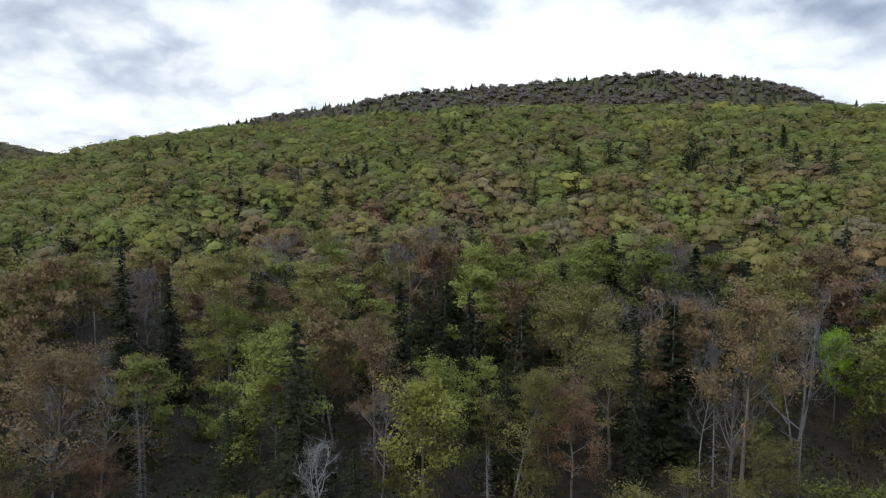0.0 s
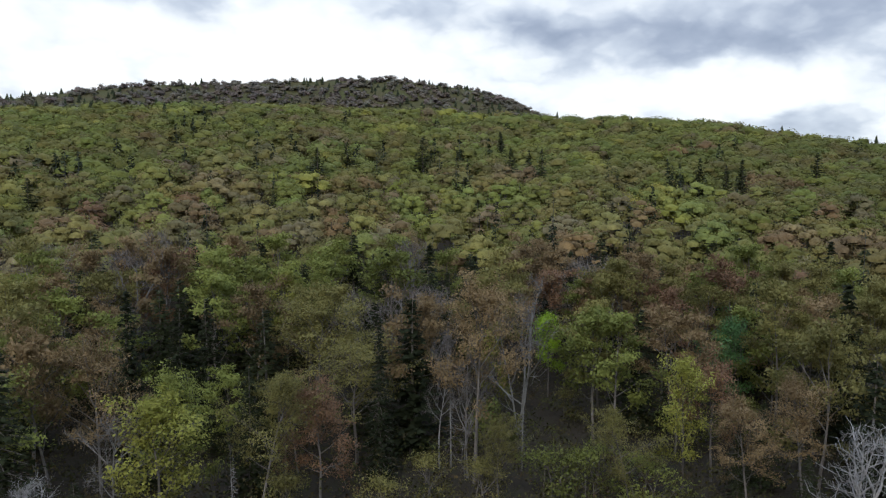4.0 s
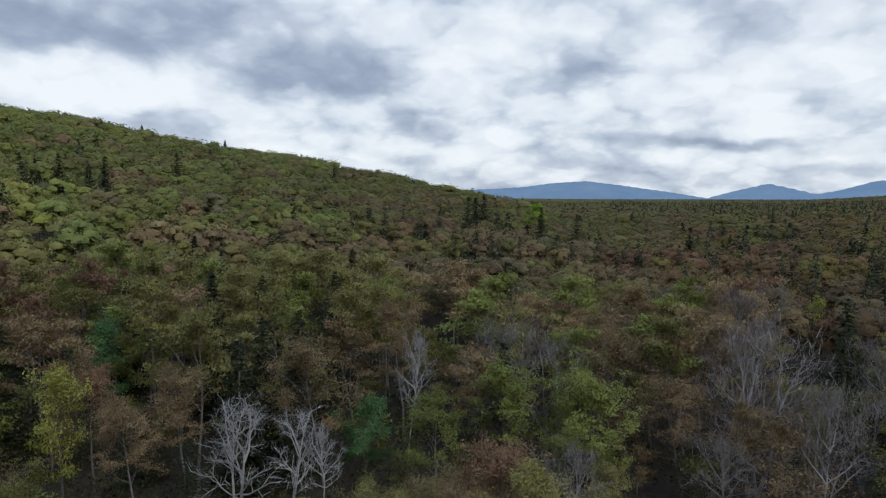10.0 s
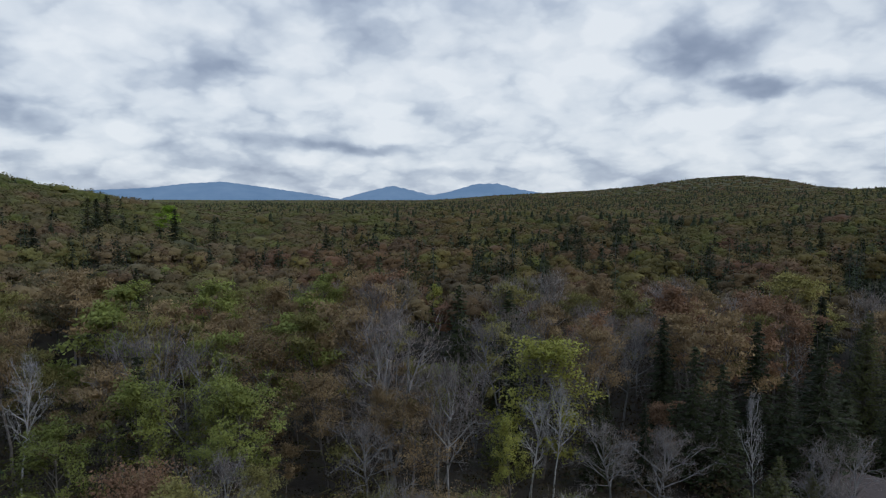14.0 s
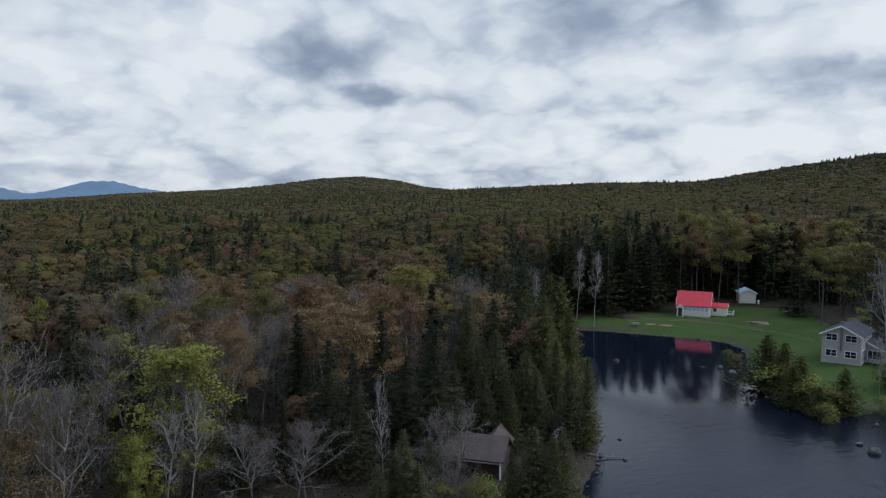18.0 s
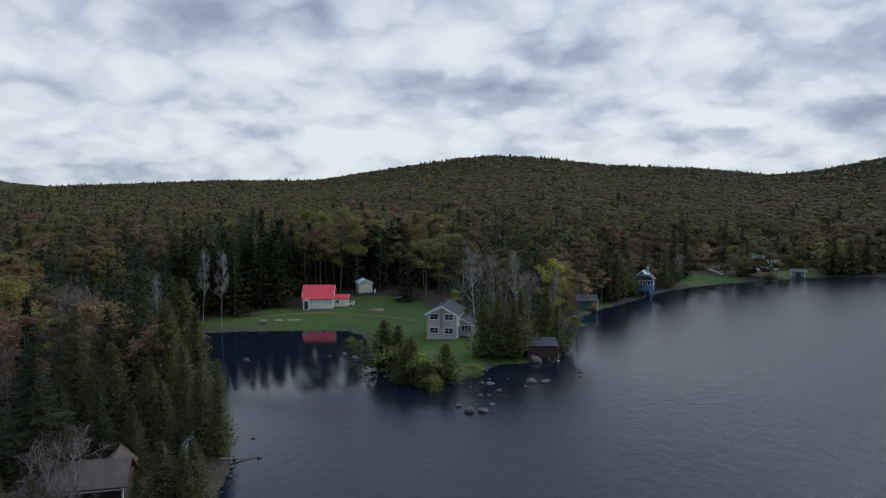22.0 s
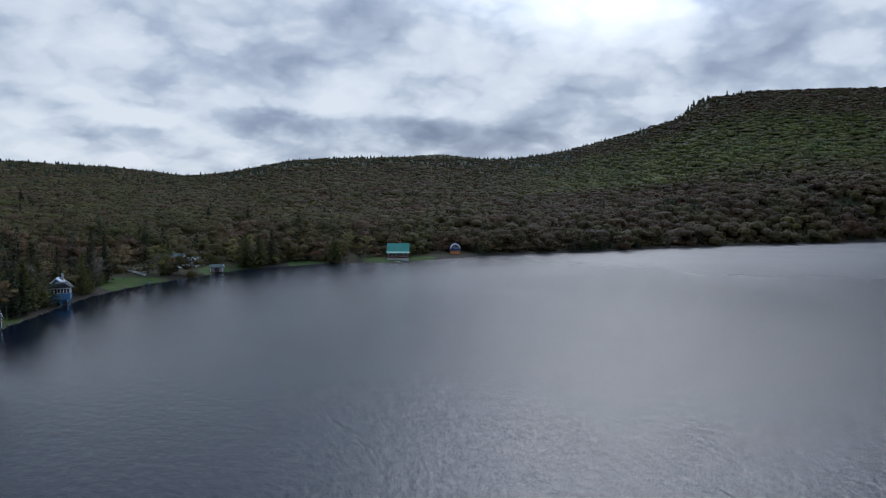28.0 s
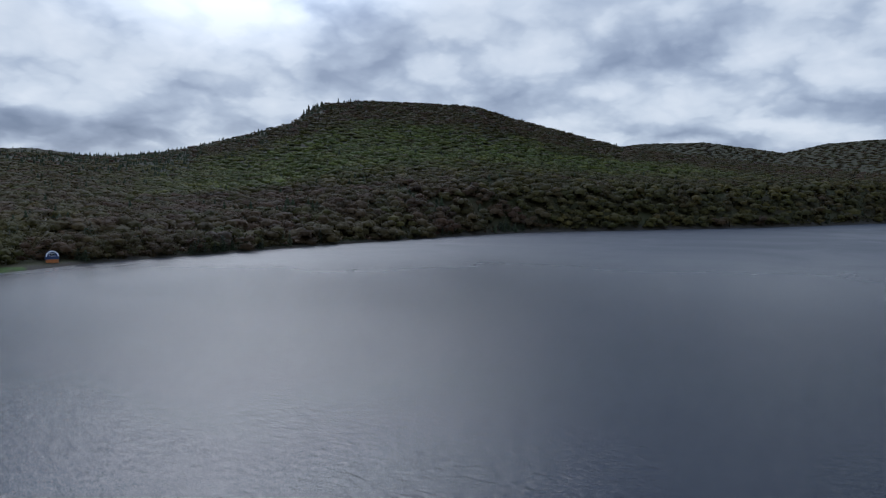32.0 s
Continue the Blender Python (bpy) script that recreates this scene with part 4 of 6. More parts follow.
lakeside([("olive", 170.0, 150, 15, 0.9), ("olive", 149.8, 190, 23, 0.7), ("olive", 148.6, 192, 24, 0.7), ("olive", 151.4, 192, 24, 0.7), ("olive", 152.8, 190, 20, 0.6), ("fir", 146.5, 180, 18, 1.0),
          ("fir", 145.0, 178, 17, 1.0), ("spruce", 144.3, 185, 20, 1.0), ("birch", 142.0, 160, 17, 0.45), ("birch", 140.6, 165, 17, 0.45), ("birch", 137.2, 150, 14, 0.45), ("fir", 139.5, 172, 18, 1.1),
          ("fir", 143.0, 172, 17, 1.2), ("fir", 136.0, 160, 16, 1.1), ("fir", 134.0, 152, 16, 1.1), ("olive", 158.5, 172, 17, 1.2), ("olive", 161.5, 175, 18, 1.2), ("fir", 174.6, 215, 17, 1.3),
          ("cedar", 174.9, 210, 13, 1.2), ("cedar", 174.0, 205, 13, 1.3), ("fir", 173.0, 200, 14, 1.2), ("fir", 176.2, 222, 15, 1.0)])
lakeside([("spruce", 178.4, 250, 18, 0.9), ("spruce", 179.3, 255, 17, 0.9), ("fir", 182.2, 275, 20, 0.8), ("olive", 183.6, 278, 11, 1.2), ("cedar", 189.5, 296, 14, 1.2), ("cedar", 190.5, 300, 13, 1.2),
          ("fir", 191.5, 306, 15, 1.2), ("cedar", 196.5, 312, 12, 1.3), ("olive", 197.5, 314, 13, 1.3), ("olive", 199.0, 312, 12, 1.2), ("bud", 180.5, 262, 11, 1.1),
          ("green", 160.8, 148, 8, 0.9), ("fir", 157.0, 182, 15, 1.2), ("green", 170.6, 135, 7, 1.0), ("cedar", 169.4, 132, 9, 1.0)])


# clearings round the houses: azimuth, distance, radius
CLEARINGS = [(185.4, 290, 13), (183.0, 298, 10), (187.2, 280, 6), (176.3, 214, 8), (201.7, 318, 12), (206.45, 342, 12), (179.4, 298, 5), (171.7, 182, 6), (168.2, 127, 6), (181.5, 268, 12), (159.8, 139, 9), (133.0, 72, 7),
             (139.6, 81, 4), (166.0, 194, 5), (153.5, 194, 5)]


def spots(rng, r0, r1, gap):
    """Jittered places on land between two distances, off the lawns."""
    n = int(2 * r1 / gap) + 1
    gx, gy = np.meshgrid(np.arange(n) * gap - r1, np.arange(n) * gap - r1)
    x, y = (gx + rng.uniform(-0.42, 0.42, gx.shape) * gap).ravel(), (gy + rng.uniform(-0.42, 0.42, gx.shape) * gap).ravel()
    r = np.hypot(x, y)
    k = (r >= r0) & (r < r1)
    x, y = x[k], y[k]
    sd = off_shore(x, y)
    k = (sd > 1.5) & (lawn_share(x, y) < 0.25)
    for az, far, wide in CLEARINGS:
        c = at(az, far)
        k &= np.hypot(x - c.x, y - c.y) > wide + (2.5 if far > 200 else 0.0)
    x, y, sd = x[k], y[k], sd[k]
    return x, y, sd, ground(x, y, sd)


def needle_share(x, y):
    """How many of the trees in a place are evergreens."""
    r, az = np.hypot(x, y), np.degrees(np.arctan2(x, y)) % 360
    s = 0.05 + 0.30 * np.clip(rolling(x, y, 160, 5), 0, 1) + 0.14 * np.clip(rolling(x, y, 55, 6), -0.3, 1)
    s = s + 0.25 * np.clip(1 - np.abs(az - 118) / 28, 0, 1) * (r > 150) + 0.5 * ((np.abs(az - 138) < 10) & (r < 230) & (r > 40))
    s = s + 0.55 * np.clip((r - 640) / 120, 0, 1) * ((az < 32) | (az > 325)) * (rolling(x, y, 260, 9) > -0.35)
    s = s + 0.05 * ((az > 140) & (az < 215)) + 0.10 * ((az > 215) & (az < 250) & (r < 620)) + 0.4 * ((az > 218) & (az < 247) & (r > 540) & (r < 780) & (rolling(x, y, 210, 4) > -0.1)) + 0.35 * ((az > 190) & (az < 222) & (r > 900)) + 0.95 * ((az > 223.4) & (az < 227.2) & (r > 1300)) + 0.55 * ((az >= 227.2) & (az < 231) & (r > 1400))
    s = s + 0.22 * ((az > 84) & (az < 128) & (r > 120) & (r < 620) & (rolling(x, y, 190, 8) > -0.2))
    s = s + 0.16 * (((az < 25) | (az > 322)) & (r > 36) & (r < 115))
    s = s + 0.45 * ((az > 139) & (az < 174) & (r > 140) & (r < 290))
    s = np.where(r > 280, s * np.clip(0.2 + 2.4 * rolling(x, y, 150, 21), 0.06, 1.5), s)
    s = s + 0.6 * ((az > 188) & (az < 222) & (r > 1080) & (rolling(x, y, 230, 23) > -0.4)) + 0.5 * ((az > 155) & (az < 186) & (r > 1150) & (rolling(x, y, 170, 22) > 0))
    s = s + 0.28 * ((az > 84) & (az < 190) & (r > 950) & (rolling(x, y, 230, 23) > -0.25)) + 0.16 * ((az > 84) & (az < 140) & (r > 380) & (r <= 950))
    s = np.where((az > 216) & (az < 275) & (r > 620) & (r < 1330), s * 0.25, s)
    return np.clip(s, 0.02, 0.92)


KINDS = ["bud", "rust", "olive", "green", "twig", "yellow"]


def leafy_mix(x, y, rng):
    """Which broadleaf kind grows at each place: drifts of the same kind, greener on the heights."""
    az, r = np.degrees(np.arctan2(x, y)) % 360, np.hypot(x, y)
    warm = rolling(x, y, 120, 1) + rng.normal(size=x.shape) * np.where(r < 200, 0.55, 0.34)
    warm = warm - np.clip((r - 120) / 260, 0, 1) * 0.75 + np.where((az > 62) & (az < 130), 0.65, 0.0) + np.where((az > 212) & (az < 275), np.where(r < 650, 0.9, np.where(r < 1180, -0.25, 0.75)), 0) + np.where((az > 132) & (az <= 212), 0.55, 0)
    warm = warm + np.where(((az < 35) | (az > 320)) & (r > 600), 0.25, 0.0)
    pick = np.full(x.shape, 2)
    pick[warm > 0.35] = 0
    pick[warm > 1.15] = 1
    pick[warm < -0.35] = 3
    pick[warm < -1.35] = 5
    pick[rng.uniform(size=x.shape) < np.where(r < 215, 0.10, 0.04)] = 4
    pick[((az < 35) | (az > 320)) & (r > 560) & (rng.uniform(size=x.shape) < 0.75)] = 4
    pick[(az > 92) & (az < 140) & (r < 150) & (rng.uniform(size=x.shape) < 0.45)] = 4
    return pick


def lone_spruce(az, el):
    """A single dark evergreen that stands above the canopy, known by the direction of its top."""
    h = HERO.uniform(11.5, 15) if el > -2 else HERO.uniform(12, 14.5)
    d = heading(az)
    r = np.arange(66.0, 900.0, 3.0)
    over = ground(d.x * r, d.y * r) + h - HEIGHT - r * math.tan(radians(el)) > 0
    if over.any():
        r = r[over.argmax()]
        plant(MIDDLE, "fir" if HERO.uniform() < 0.4 else "spruce", d.x * r, d.y * r, h, HERO, HERO.uniform(1.15, 1.5))


for az, el in ((-21.3, 1.63), (-9.6, 1.21), (-16.3, 0.38), (-14.9, -0.73), (-14.3, -0.73), (-24.9, -2.66), (-28.6, -2.80), (11.0, 3.59), (10.5, -1.42), (6.6, -3.87),
               (15.1, 1.02), (23.1, 1.45), (13.4, 4.38), (15.9, -6.39), (26.0, 5.15), (19.6, 4.85), (25.9, 5.30), (26.8, 3.96), (29.3, 3.80), (11.0, 3.96),
               (23.1, 1.57), (35.0, -0.46), (41.6, -2.17), (42.7, -3.47), (35.5, -2.56), (45.8, -6.67), (49.5, 3.29), (50.6, -3.15), (56.4, -3.04), (57.2, -2.89),
               (58.4, -3.65), (61.6, -4.40), (62.9, -4.68), (39.0, -5.13), (43.4, 2.44), (44.5, 2.89), (41.5, 3.00), (83.0, -0.29), (72.5, -0.06), (73.8, 0.16),
               (73.1, -0.14), (81.4, -1.43), (74.5, -3.70), (69.0, -2.28), (75.6, -5.43)):
    lone_spruce(az, el)
for az, el in ((78.5, -0.87), (92.2, -6.14), (97.4, -4.95), (102.0, -6.14), (103.2, -6.40), (108.3, -5.37), (61.7, -4.39), (62.9, -4.61), (111.0, -2.49), (117.7, -4.07),
               (120.8, -3.96), (90.1, -2.49), (144.5, -0.97), (145.2, -1.16), (124.2, 1.09), (128.4, -2.48), (135.2, -2.26), (138.2, -2.02), (159.4, -1.05), (161.2, -1.16),
               (153.2, -0.48), (144.6, -1.04), (145.1, -1.22), (159.4, -1.08), (161.3, -1.27), (179.0, -1.34), (174.1, 0.48), (182.0, -2.67), (189.7, -0.59), (196.3, 0.48),
               (193.6, -1.40), (153.2, -0.49), (139.4, -1.10)):
    lone_spruce(az, el)

# tall dark trees close behind the cottage lawn
for i, az in enumerate(np.arange(138.5, 160.0, 0.75)):
    for back in (0.0, 6.0, 13.0):
        a = az + HERO.uniform(-0.3, 0.3)
        r = float(np.interp(a, [138, 143, 150, 154, 160], [172, 183, 200, 208, 206])) + back + HERO.uniform(-2, 2)
        p = at(a, r)
        if (at(149.6, 176) - p).length > 11 and (at(153.5, 193.5) - p).length > 8:
            plant(MIDDLE, HERO.choice(["spruce", "fir", "fir", "olive", "bud"] if a > 147 else ["spruce", "fir", "fir"]), p.x, p.y, HERO.uniform(15, 21), HERO, HERO.uniform(1.0, 1.3))
# trees down to the waterline between the boathouses
for az in (172.9, 173.5, 174.1, 174.6, 177.9, 178.4, 178.9, 183.2, 183.7, 188.6, 189.2, 189.8):
    for back in (2.0, 8.0):
        d = heading(az + HERO.uniform(-0.2, 0.2))
        r = np.arange(120.0, 420.0, 1.0)
        land = off_shore(d.x * r, d.y * r) > back
        if land.any():
            r = r[land.argmax()]
            plant(MIDDLE, HERO.choice(["spruce", "cedar", "olive", "twig", "bud", "fir"]), d.x * r, d.y * r, HERO.uniform(8, 13), HERO)
# brush round the camp
for az, r, key, h in ((129.6, 60, "shrub", 4.0), (130.8, 61, "twig", 6.0), (132.0, 60, "shrub", 4.2), (133.2, 62, "shrub", 3.6), (128.4, 62, "cedar", 7.0), (127.2, 58, "twig", 7.0), (135.4, 63, "cedar", 6.0), (126.2, 63, "cedar", 7.5)):
    p = at(az, r)
    plant(NEAR, key, p.x, p.y, h, HERO)

p = at(78.0, 290.0)
plant(MIDDLE, "bright", p.x, p.y, 13, HERO, 1.3)


# the wood round the camera, each tree a thing of its own
rng = np.random.default_rng(11)
for r0, r1, gap, protos in ((20, 58, 4.6, NEAR), (58, 112, 5.3, MIDDLE)):
    x, y, sd, z = spots(rng, r0, r1, gap)
    az = np.degrees(np.arctan2(x, y)) % 360
    done = np.array(PLANTED)
    conif, pick = needle_share(x, y), leafy_mix(x, y, rng)
    for i in range(len(x)):
        if np.hypot(done[:, 0] - x[i], done[:, 1] - y[i]).min() < 3.4 or 275 < az[i] < 318:
            continue
        r = math.hypot(x[i], y[i])
        if az[i] > 126 and az[i] < 160 and r < 77:
            continue
        key = (rng.choice(["spruce", "fir", "fir"]) if rng.uniform() < conif[i] else KINDS[pick[i]])
        if sd[i] < 8 and 110 < az[i] < 150:
            key = "cedar"
        h = rng.uniform(12.5, 17.5) if r > 40 else rng.uniform(9, 13)
        if 14 < az[i] < 42 and r < 62:
            key, h = ("shrub", rng.uniform(2.5, 5)) if r < 40 else (rng.choice(["twig", "olive", "twig", "bud", "snag"]), rng.uniform(8, 13))
        h = min(h, HEIGHT - z[i] - r * math.tan(radians(14.5)) if r < 45 else 99)
        for haz, hr, hel in SEEN:
            gap_az = abs((az[i] - haz + 180) % 360 - 180)
            if hr > r and gap_az < math.degrees(math.atan(2.8 / hr) + math.atan(1.6 / r)):
                h = min(h, HEIGHT - z[i] + r * math.tan(radians(hel - 6.5)))
        if h < 2.5:
            continue
        if h < 6 and key not in ("spruce", "fir", "cedar"):
            key = "shrub"
        plant(protos, key, x[i], y[i], h, rng, rng.uniform(0.9, 1.15), float(z[i]))
for protos in (NEAR, MIDDLE):
    for trees in protos.values():
        for tr in trees:
            for child in tr.children:
                bpy.data.objects.remove(child)
            bpy.data.objects.remove(tr)


# ---------------------------------------------------------------- the woods beyond: far too many trees to count
def dome_mesh(level):
    """The upper part of a ball, as unit corners and triangles."""
    bm = bmesh.new()
    bmesh.ops.create_icosphere(bm, subdivisions=max(1, level), radius=1.0)
    if level == 0:
        bm.free()
        bm = bmesh.new()
        bmesh.ops.create_cone(bm, cap_ends=False, segments=6, radius1=1.0, radius2=0.62, depth=0.8)
        top = bm.verts.new((0, 0, 1.0))
        ring = sorted((v for v in bm.verts if v.co.z == max(u.co.z for u in bm.verts if u is not top) and v is not top), key=lambda v: math.atan2(v.co.y, v.co.x))
        for i in range(6):
            bm.faces.new((ring[i], ring[(i + 1) % 6], top))
        bmesh.ops.triangulate(bm, faces=bm.faces[:])
    else:
        bmesh.ops.delete(bm, geom=[f for f in bm.faces if f.calc_center_median().z < -0.45], context="FACES")
    bm.verts.index_update()
    v = np.array([u.co[:] for u in bm.verts])
    f = np.array([[u.index for u in g.verts] for g in bm.faces])
    bm.free()
    v /= np.linalg.norm(v, axis=1, keepdims=True)
    return v, f


DOMES = [dome_mesh(0), dome_mesh(1)]
def skyline():
    """The elevation up to which nearer ground and woods hide what lies behind, by distance and azimuth."""
    r = 60.0 * (3900 / 60.0) ** (np.arange(170) / 169)
    a = np.radians(np.arange(720) * 0.5)
    rr, aa = np.meshgrid(r, a, indexing="ij")
    x, y = rr * np.sin(aa), rr * np.cos(aa)
    sd = off_shore(x, y)
    el = np.arctan2(ground(x, y, sd) + np.where(sd > 12, 7.0, 0.0) * (rr > 150) - HEIGHT, rr)
    return r, np.maximum.accumulate(el, 0)


SKY_R, SKY_EL = skyline()


def out_of_sight(x, y, top):
    """True for trees that stand well behind a nearer crest."""
    r, az = np.hypot(x, y), np.degrees(np.arctan2(x, y)) % 360
    i = np.clip(np.searchsorted(SKY_R, r * 0.97) - 1, 0, len(SKY_R) - 1)
    return np.arctan2(top - HEIGHT, r) < SKY_EL[i, (az * 2).astype(int) % 720] - math.radians(0.25)


def woods(name, label, r0, r1, gap, n_leaf, leaf, seed, crown=(2.9, 3.4), tall=(12, 17), trunks=True, tiers=6, star=6, dome=None, evergreen=1.0, strip=None, clumps=1, tone=1.0):
    rng = np.random.default_rng(seed)
    x, y, sd, z = spots(rng, r0, r1, gap)
    az = np.degrees(np.arctan2(x, y)) % 360
    r_ = np.hypot(x, y)
    k = ~((az > 276) & (az < 320) & (rng.uniform(size=x.shape) < 0.75)) & ~out_of_sight(x, y, z + 16)
    if strip:
        k &= (sd < strip) & (az > 100) & (az < 278)
    done = np.array(PLANTED)
    if r0 > 80 and r0 < 900:
        for px, py in done[np.hypot(done[:, 0], done[:, 1]) > r0 - 5]:
            k &= np.hypot(x - px, y - py) > 3.6
    x, y, sd, z, az = x[k], y[k], sd[k], z[k], az[k]
    needle = rng.uniform(size=x.shape) < needle_share(x, y) * evergreen
    r_ = r_[k]
    cols = np.array([PALETTE[c] if c != "twig" else (0.150, 0.118, 0.062) for c in KINDS])[leafy_mix(x, y, rng)]
    cols = cols * 0.82 + np.array(PALETTE["olive"]) * 0.18
    # shade in the colour: bare backlit lake woods darker, front-lit north slope lighter
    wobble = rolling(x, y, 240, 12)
    cols = cols * np.interp(az + 4 * wobble, SHADE_AZ, SHADE_TONE)[:, None]
    green = np.clip((r_ + 60 * wobble - 640) / 80, 0, 1) * np.clip((1180 - r_ - 90 * wobble) / 120, 0, 1) * np.clip((az - 208) / 14, 0, 1) * (az < 292) * np.clip((sd - 110) / 120, 0, 1)
    russet = np.clip((az - 78) / 20, 0, 1) * np.where(az < 186, 0.7, 1.0) * (az < 300) * (1 - green)
    cols = cols * (1 + russet[:, None] * np.array([[0.08, -0.12, -0.14]]))
    cols = cols * (1 + green[:, None] * np.array([[0.40, 0.62, 0.15]]))
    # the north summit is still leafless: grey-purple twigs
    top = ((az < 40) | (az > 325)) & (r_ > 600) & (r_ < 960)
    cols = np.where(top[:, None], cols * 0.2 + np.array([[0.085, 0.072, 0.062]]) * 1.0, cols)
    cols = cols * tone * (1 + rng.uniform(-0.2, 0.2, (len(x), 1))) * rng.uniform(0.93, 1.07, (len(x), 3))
    h = rng.uniform(*tall, len(x)) * np.where(sd < 12, 0.85, 1.0)
    h = h * (1 - 0.14 * ((az > 62) & (az < 130) & (r_ < 420)))
    h = np.where((az > 138) & (az < 174) & (r_ > 140) & (r_ < 300), h * 1.28, h)
    full = h
    h = h - brush(r_, sd, (az + 180) % 360 - 180)
    h = h + np.where(top, 4.0, 1.2 if r0 >= 600 else 0.0)
    rad = rng.uniform(*crown, len(x))
    rad = np.where(top, rad * 0.6, rad)
    V, T, C, S = [], [], [], []
    count = 0

    def add(v, t, c, s):
        nonlocal count
        V.append(v), T.append(t + count), C.append(c), S.append(s / np.linalg.norm(s, axis=1, keepdims=True))
        count += len(v)

    b = np.where(~needle)[0]
    if len(b):
        # rounded, uneven crowns: billows set over a dome, covered with leaf clumps
        vert = np.minimum(h[b] * 0.92, full[b] * np.where(sd[b] < 16, 0.62, 0.40)) if r0 < 200 else h[b] * 0.92
        size = np.stack([rad[b], rad[b], vert], 1)
        mid = np.stack([x[b], y[b], z[b] + h[b] - vert], 1)
        i = np.arange(clumps)
        turn = i[None] * 2.4 + rng.uniform(0, 6.28, (len(b), 1)) + rng.uniform(-0.4, 0.4, (len(b), clumps))
        high = np.clip(1 - (i[None] + 0.5) / clumps * 1.1 + rng.uniform(-0.12, 0.12, (len(b), clumps)), -0.1, 1) if clumps > 1 else np.full((len(b), 1), 0.25)
        flat_ = np.sqrt(1 - np.minimum(high * high, 1)) * (clumps > 1)
        dirs = np.stack([np.cos(turn) * flat_, np.sin(turn) * flat_, high], -1)
        cen = mid[:, None] + dirs * size[:, None] * rng.uniform(0.52, 0.70, (len(b), clumps, 1))
        girth = (1.10 / math.sqrt(clumps) + 0.12 if clumps > 1 else 0.95) * rng.uniform(0.8, 1.2, (len(b), clumps))
        puff = np.stack([girth * rad[b][:, None], girth * rad[b][:, None], np.minimum(girth * rad[b][:, None] * 0.6, vert[:, None] * 0.7)], -1)
        hue = cols[b][:, None] * (1 + rng.uniform(-0.10, 0.10, (len(b), clumps, 1)))
        if dome is not None:
            dv, df = DOMES[dome]
            jig = dv[None, None] * rng.uniform(0.8, 1.12, (len(b), clumps, len(dv), 1))
            v = cen[:, :, None] + jig * puff[:, :, None] * (0.66 if r0 < 300 else 0.80)
            nn = dv[None, None] * 0.7 + dirs[:, :, None] * 0.4 + np.array([0, 0, 0.6]) + rng.normal(size=v.shape) * 0.12
            t = (df[None] + (np.arange(len(b) * clumps) * len(dv))[:, None, None]).reshape(-1, 3)
            add(v.reshape(-1, 3), t, (hue[:, :, None] * rng.uniform(0.9, 1.1, v.shape[:3] + (1,))).reshape(-1, 3), nn.reshape(-1, 3))
        own = rng.integers(0, clumps, (len(b), n_leaf))
        row = np.arange(len(b))[:, None]
        d = rng.normal(size=(len(b), n_leaf, 3)) + dirs[row, own] * 0.7 + np.array([0, 0, 0.35])
        d /= np.linalg.norm(d, axis=2, keepdims=True)
        c = cen[row, own] + d * puff[row, own] * rng.uniform(0.78 if dome is not None else 0.3, 1.12, (len(b), n_leaf, 1))
        up = (d * 0.7 + dirs[row, own] * 0.4 + np.array([0, 0, 0.6])).reshape(-1, 3)
        v, t = flakes(rng, c.reshape(-1, 3), leaf, up, 1.3 if r0 < 200 else 0.55)
        col = hue[row, own].reshape(-1, 3) * rng.uniform(*((0.82, 1.22) if r0 < 200 else (0.9, 1.12)), (len(b) * n_leaf, 1))
        add(v, t, np.repeat(col, 3, 0), np.repeat(up + rng.normal(size=up.shape) * 0.2, 3, 0))
        if trunks:
            p0 = np.c_[x[b], y[b], z[b] - 0.3]
            p1 = np.c_[x[b] + rng.normal(size=len(b)) * 0.5, y[b] + rng.normal(size=len(b)) * 0.5, z[b] + h[b] * 0.75]
            v, t = tubes(p0, p1, np.full(len(b), 0.16), np.full(len(b), 0.05), 3)
            pale = np.where(rng.uniform(size=len(b)) < 0.12, 0.32, 0.10)[:, None] * np.array([[1, 0.93, 0.85]])
            add(v, t, np.repeat(pale, 6, 0), v - np.repeat((p0 + p1) / 2, 6, 0) * np.array([1, 1, 0]) - v * np.array([0, 0, 1]) + 1e-4)
    e = np.where(needle)[0]
    if len(e) and r0 < 300:
        # pointed evergreens: drooping sprays round a stem
        slim, hh, m = rng.uniform(1.9, 3.2, len(e)), h[e] + rng.uniform(0.5, 5, len(e)), 260 if r0 < 200 else 90
        f = 1 - np.sqrt(rng.uniform(0, 0.9, (len(e), m)))
        turn = rng.uniform(0, 6.28, f.shape)
        reach = slim[:, None] * (1 - f) ** 0.85 * rng.uniform(0.35, 1.1, f.shape) * (1 + 0.2 * np.sin(turn * 3 + f * 40)) + 0.08
        c = np.stack([x[e][:, None] + reach * np.cos(turn), y[e][:, None] + reach * np.sin(turn), z[e][:, None] + hh[:, None] * f - reach * 0.2], -1)
        up = np.stack([np.cos(turn) * 0.6, np.sin(turn) * 0.6, 0.8 + 0 * f], -1).reshape(-1, 3)
        v, t = flakes(rng, c.reshape(-1, 3), 0.55 if r0 < 200 else 0.95, up, 0.6)
        col = np.repeat(np.array(PALETTE["spruce"])[None] * rng.uniform(0.8, 1.6, (len(e), 1)), m, 0) * rng.uniform(0.85, 1.15, (len(e) * m, 1))
        add(v, t, np.repeat(col, 3, 0), np.repeat(up + rng.normal(size=up.shape) * 0.25, 3, 0))
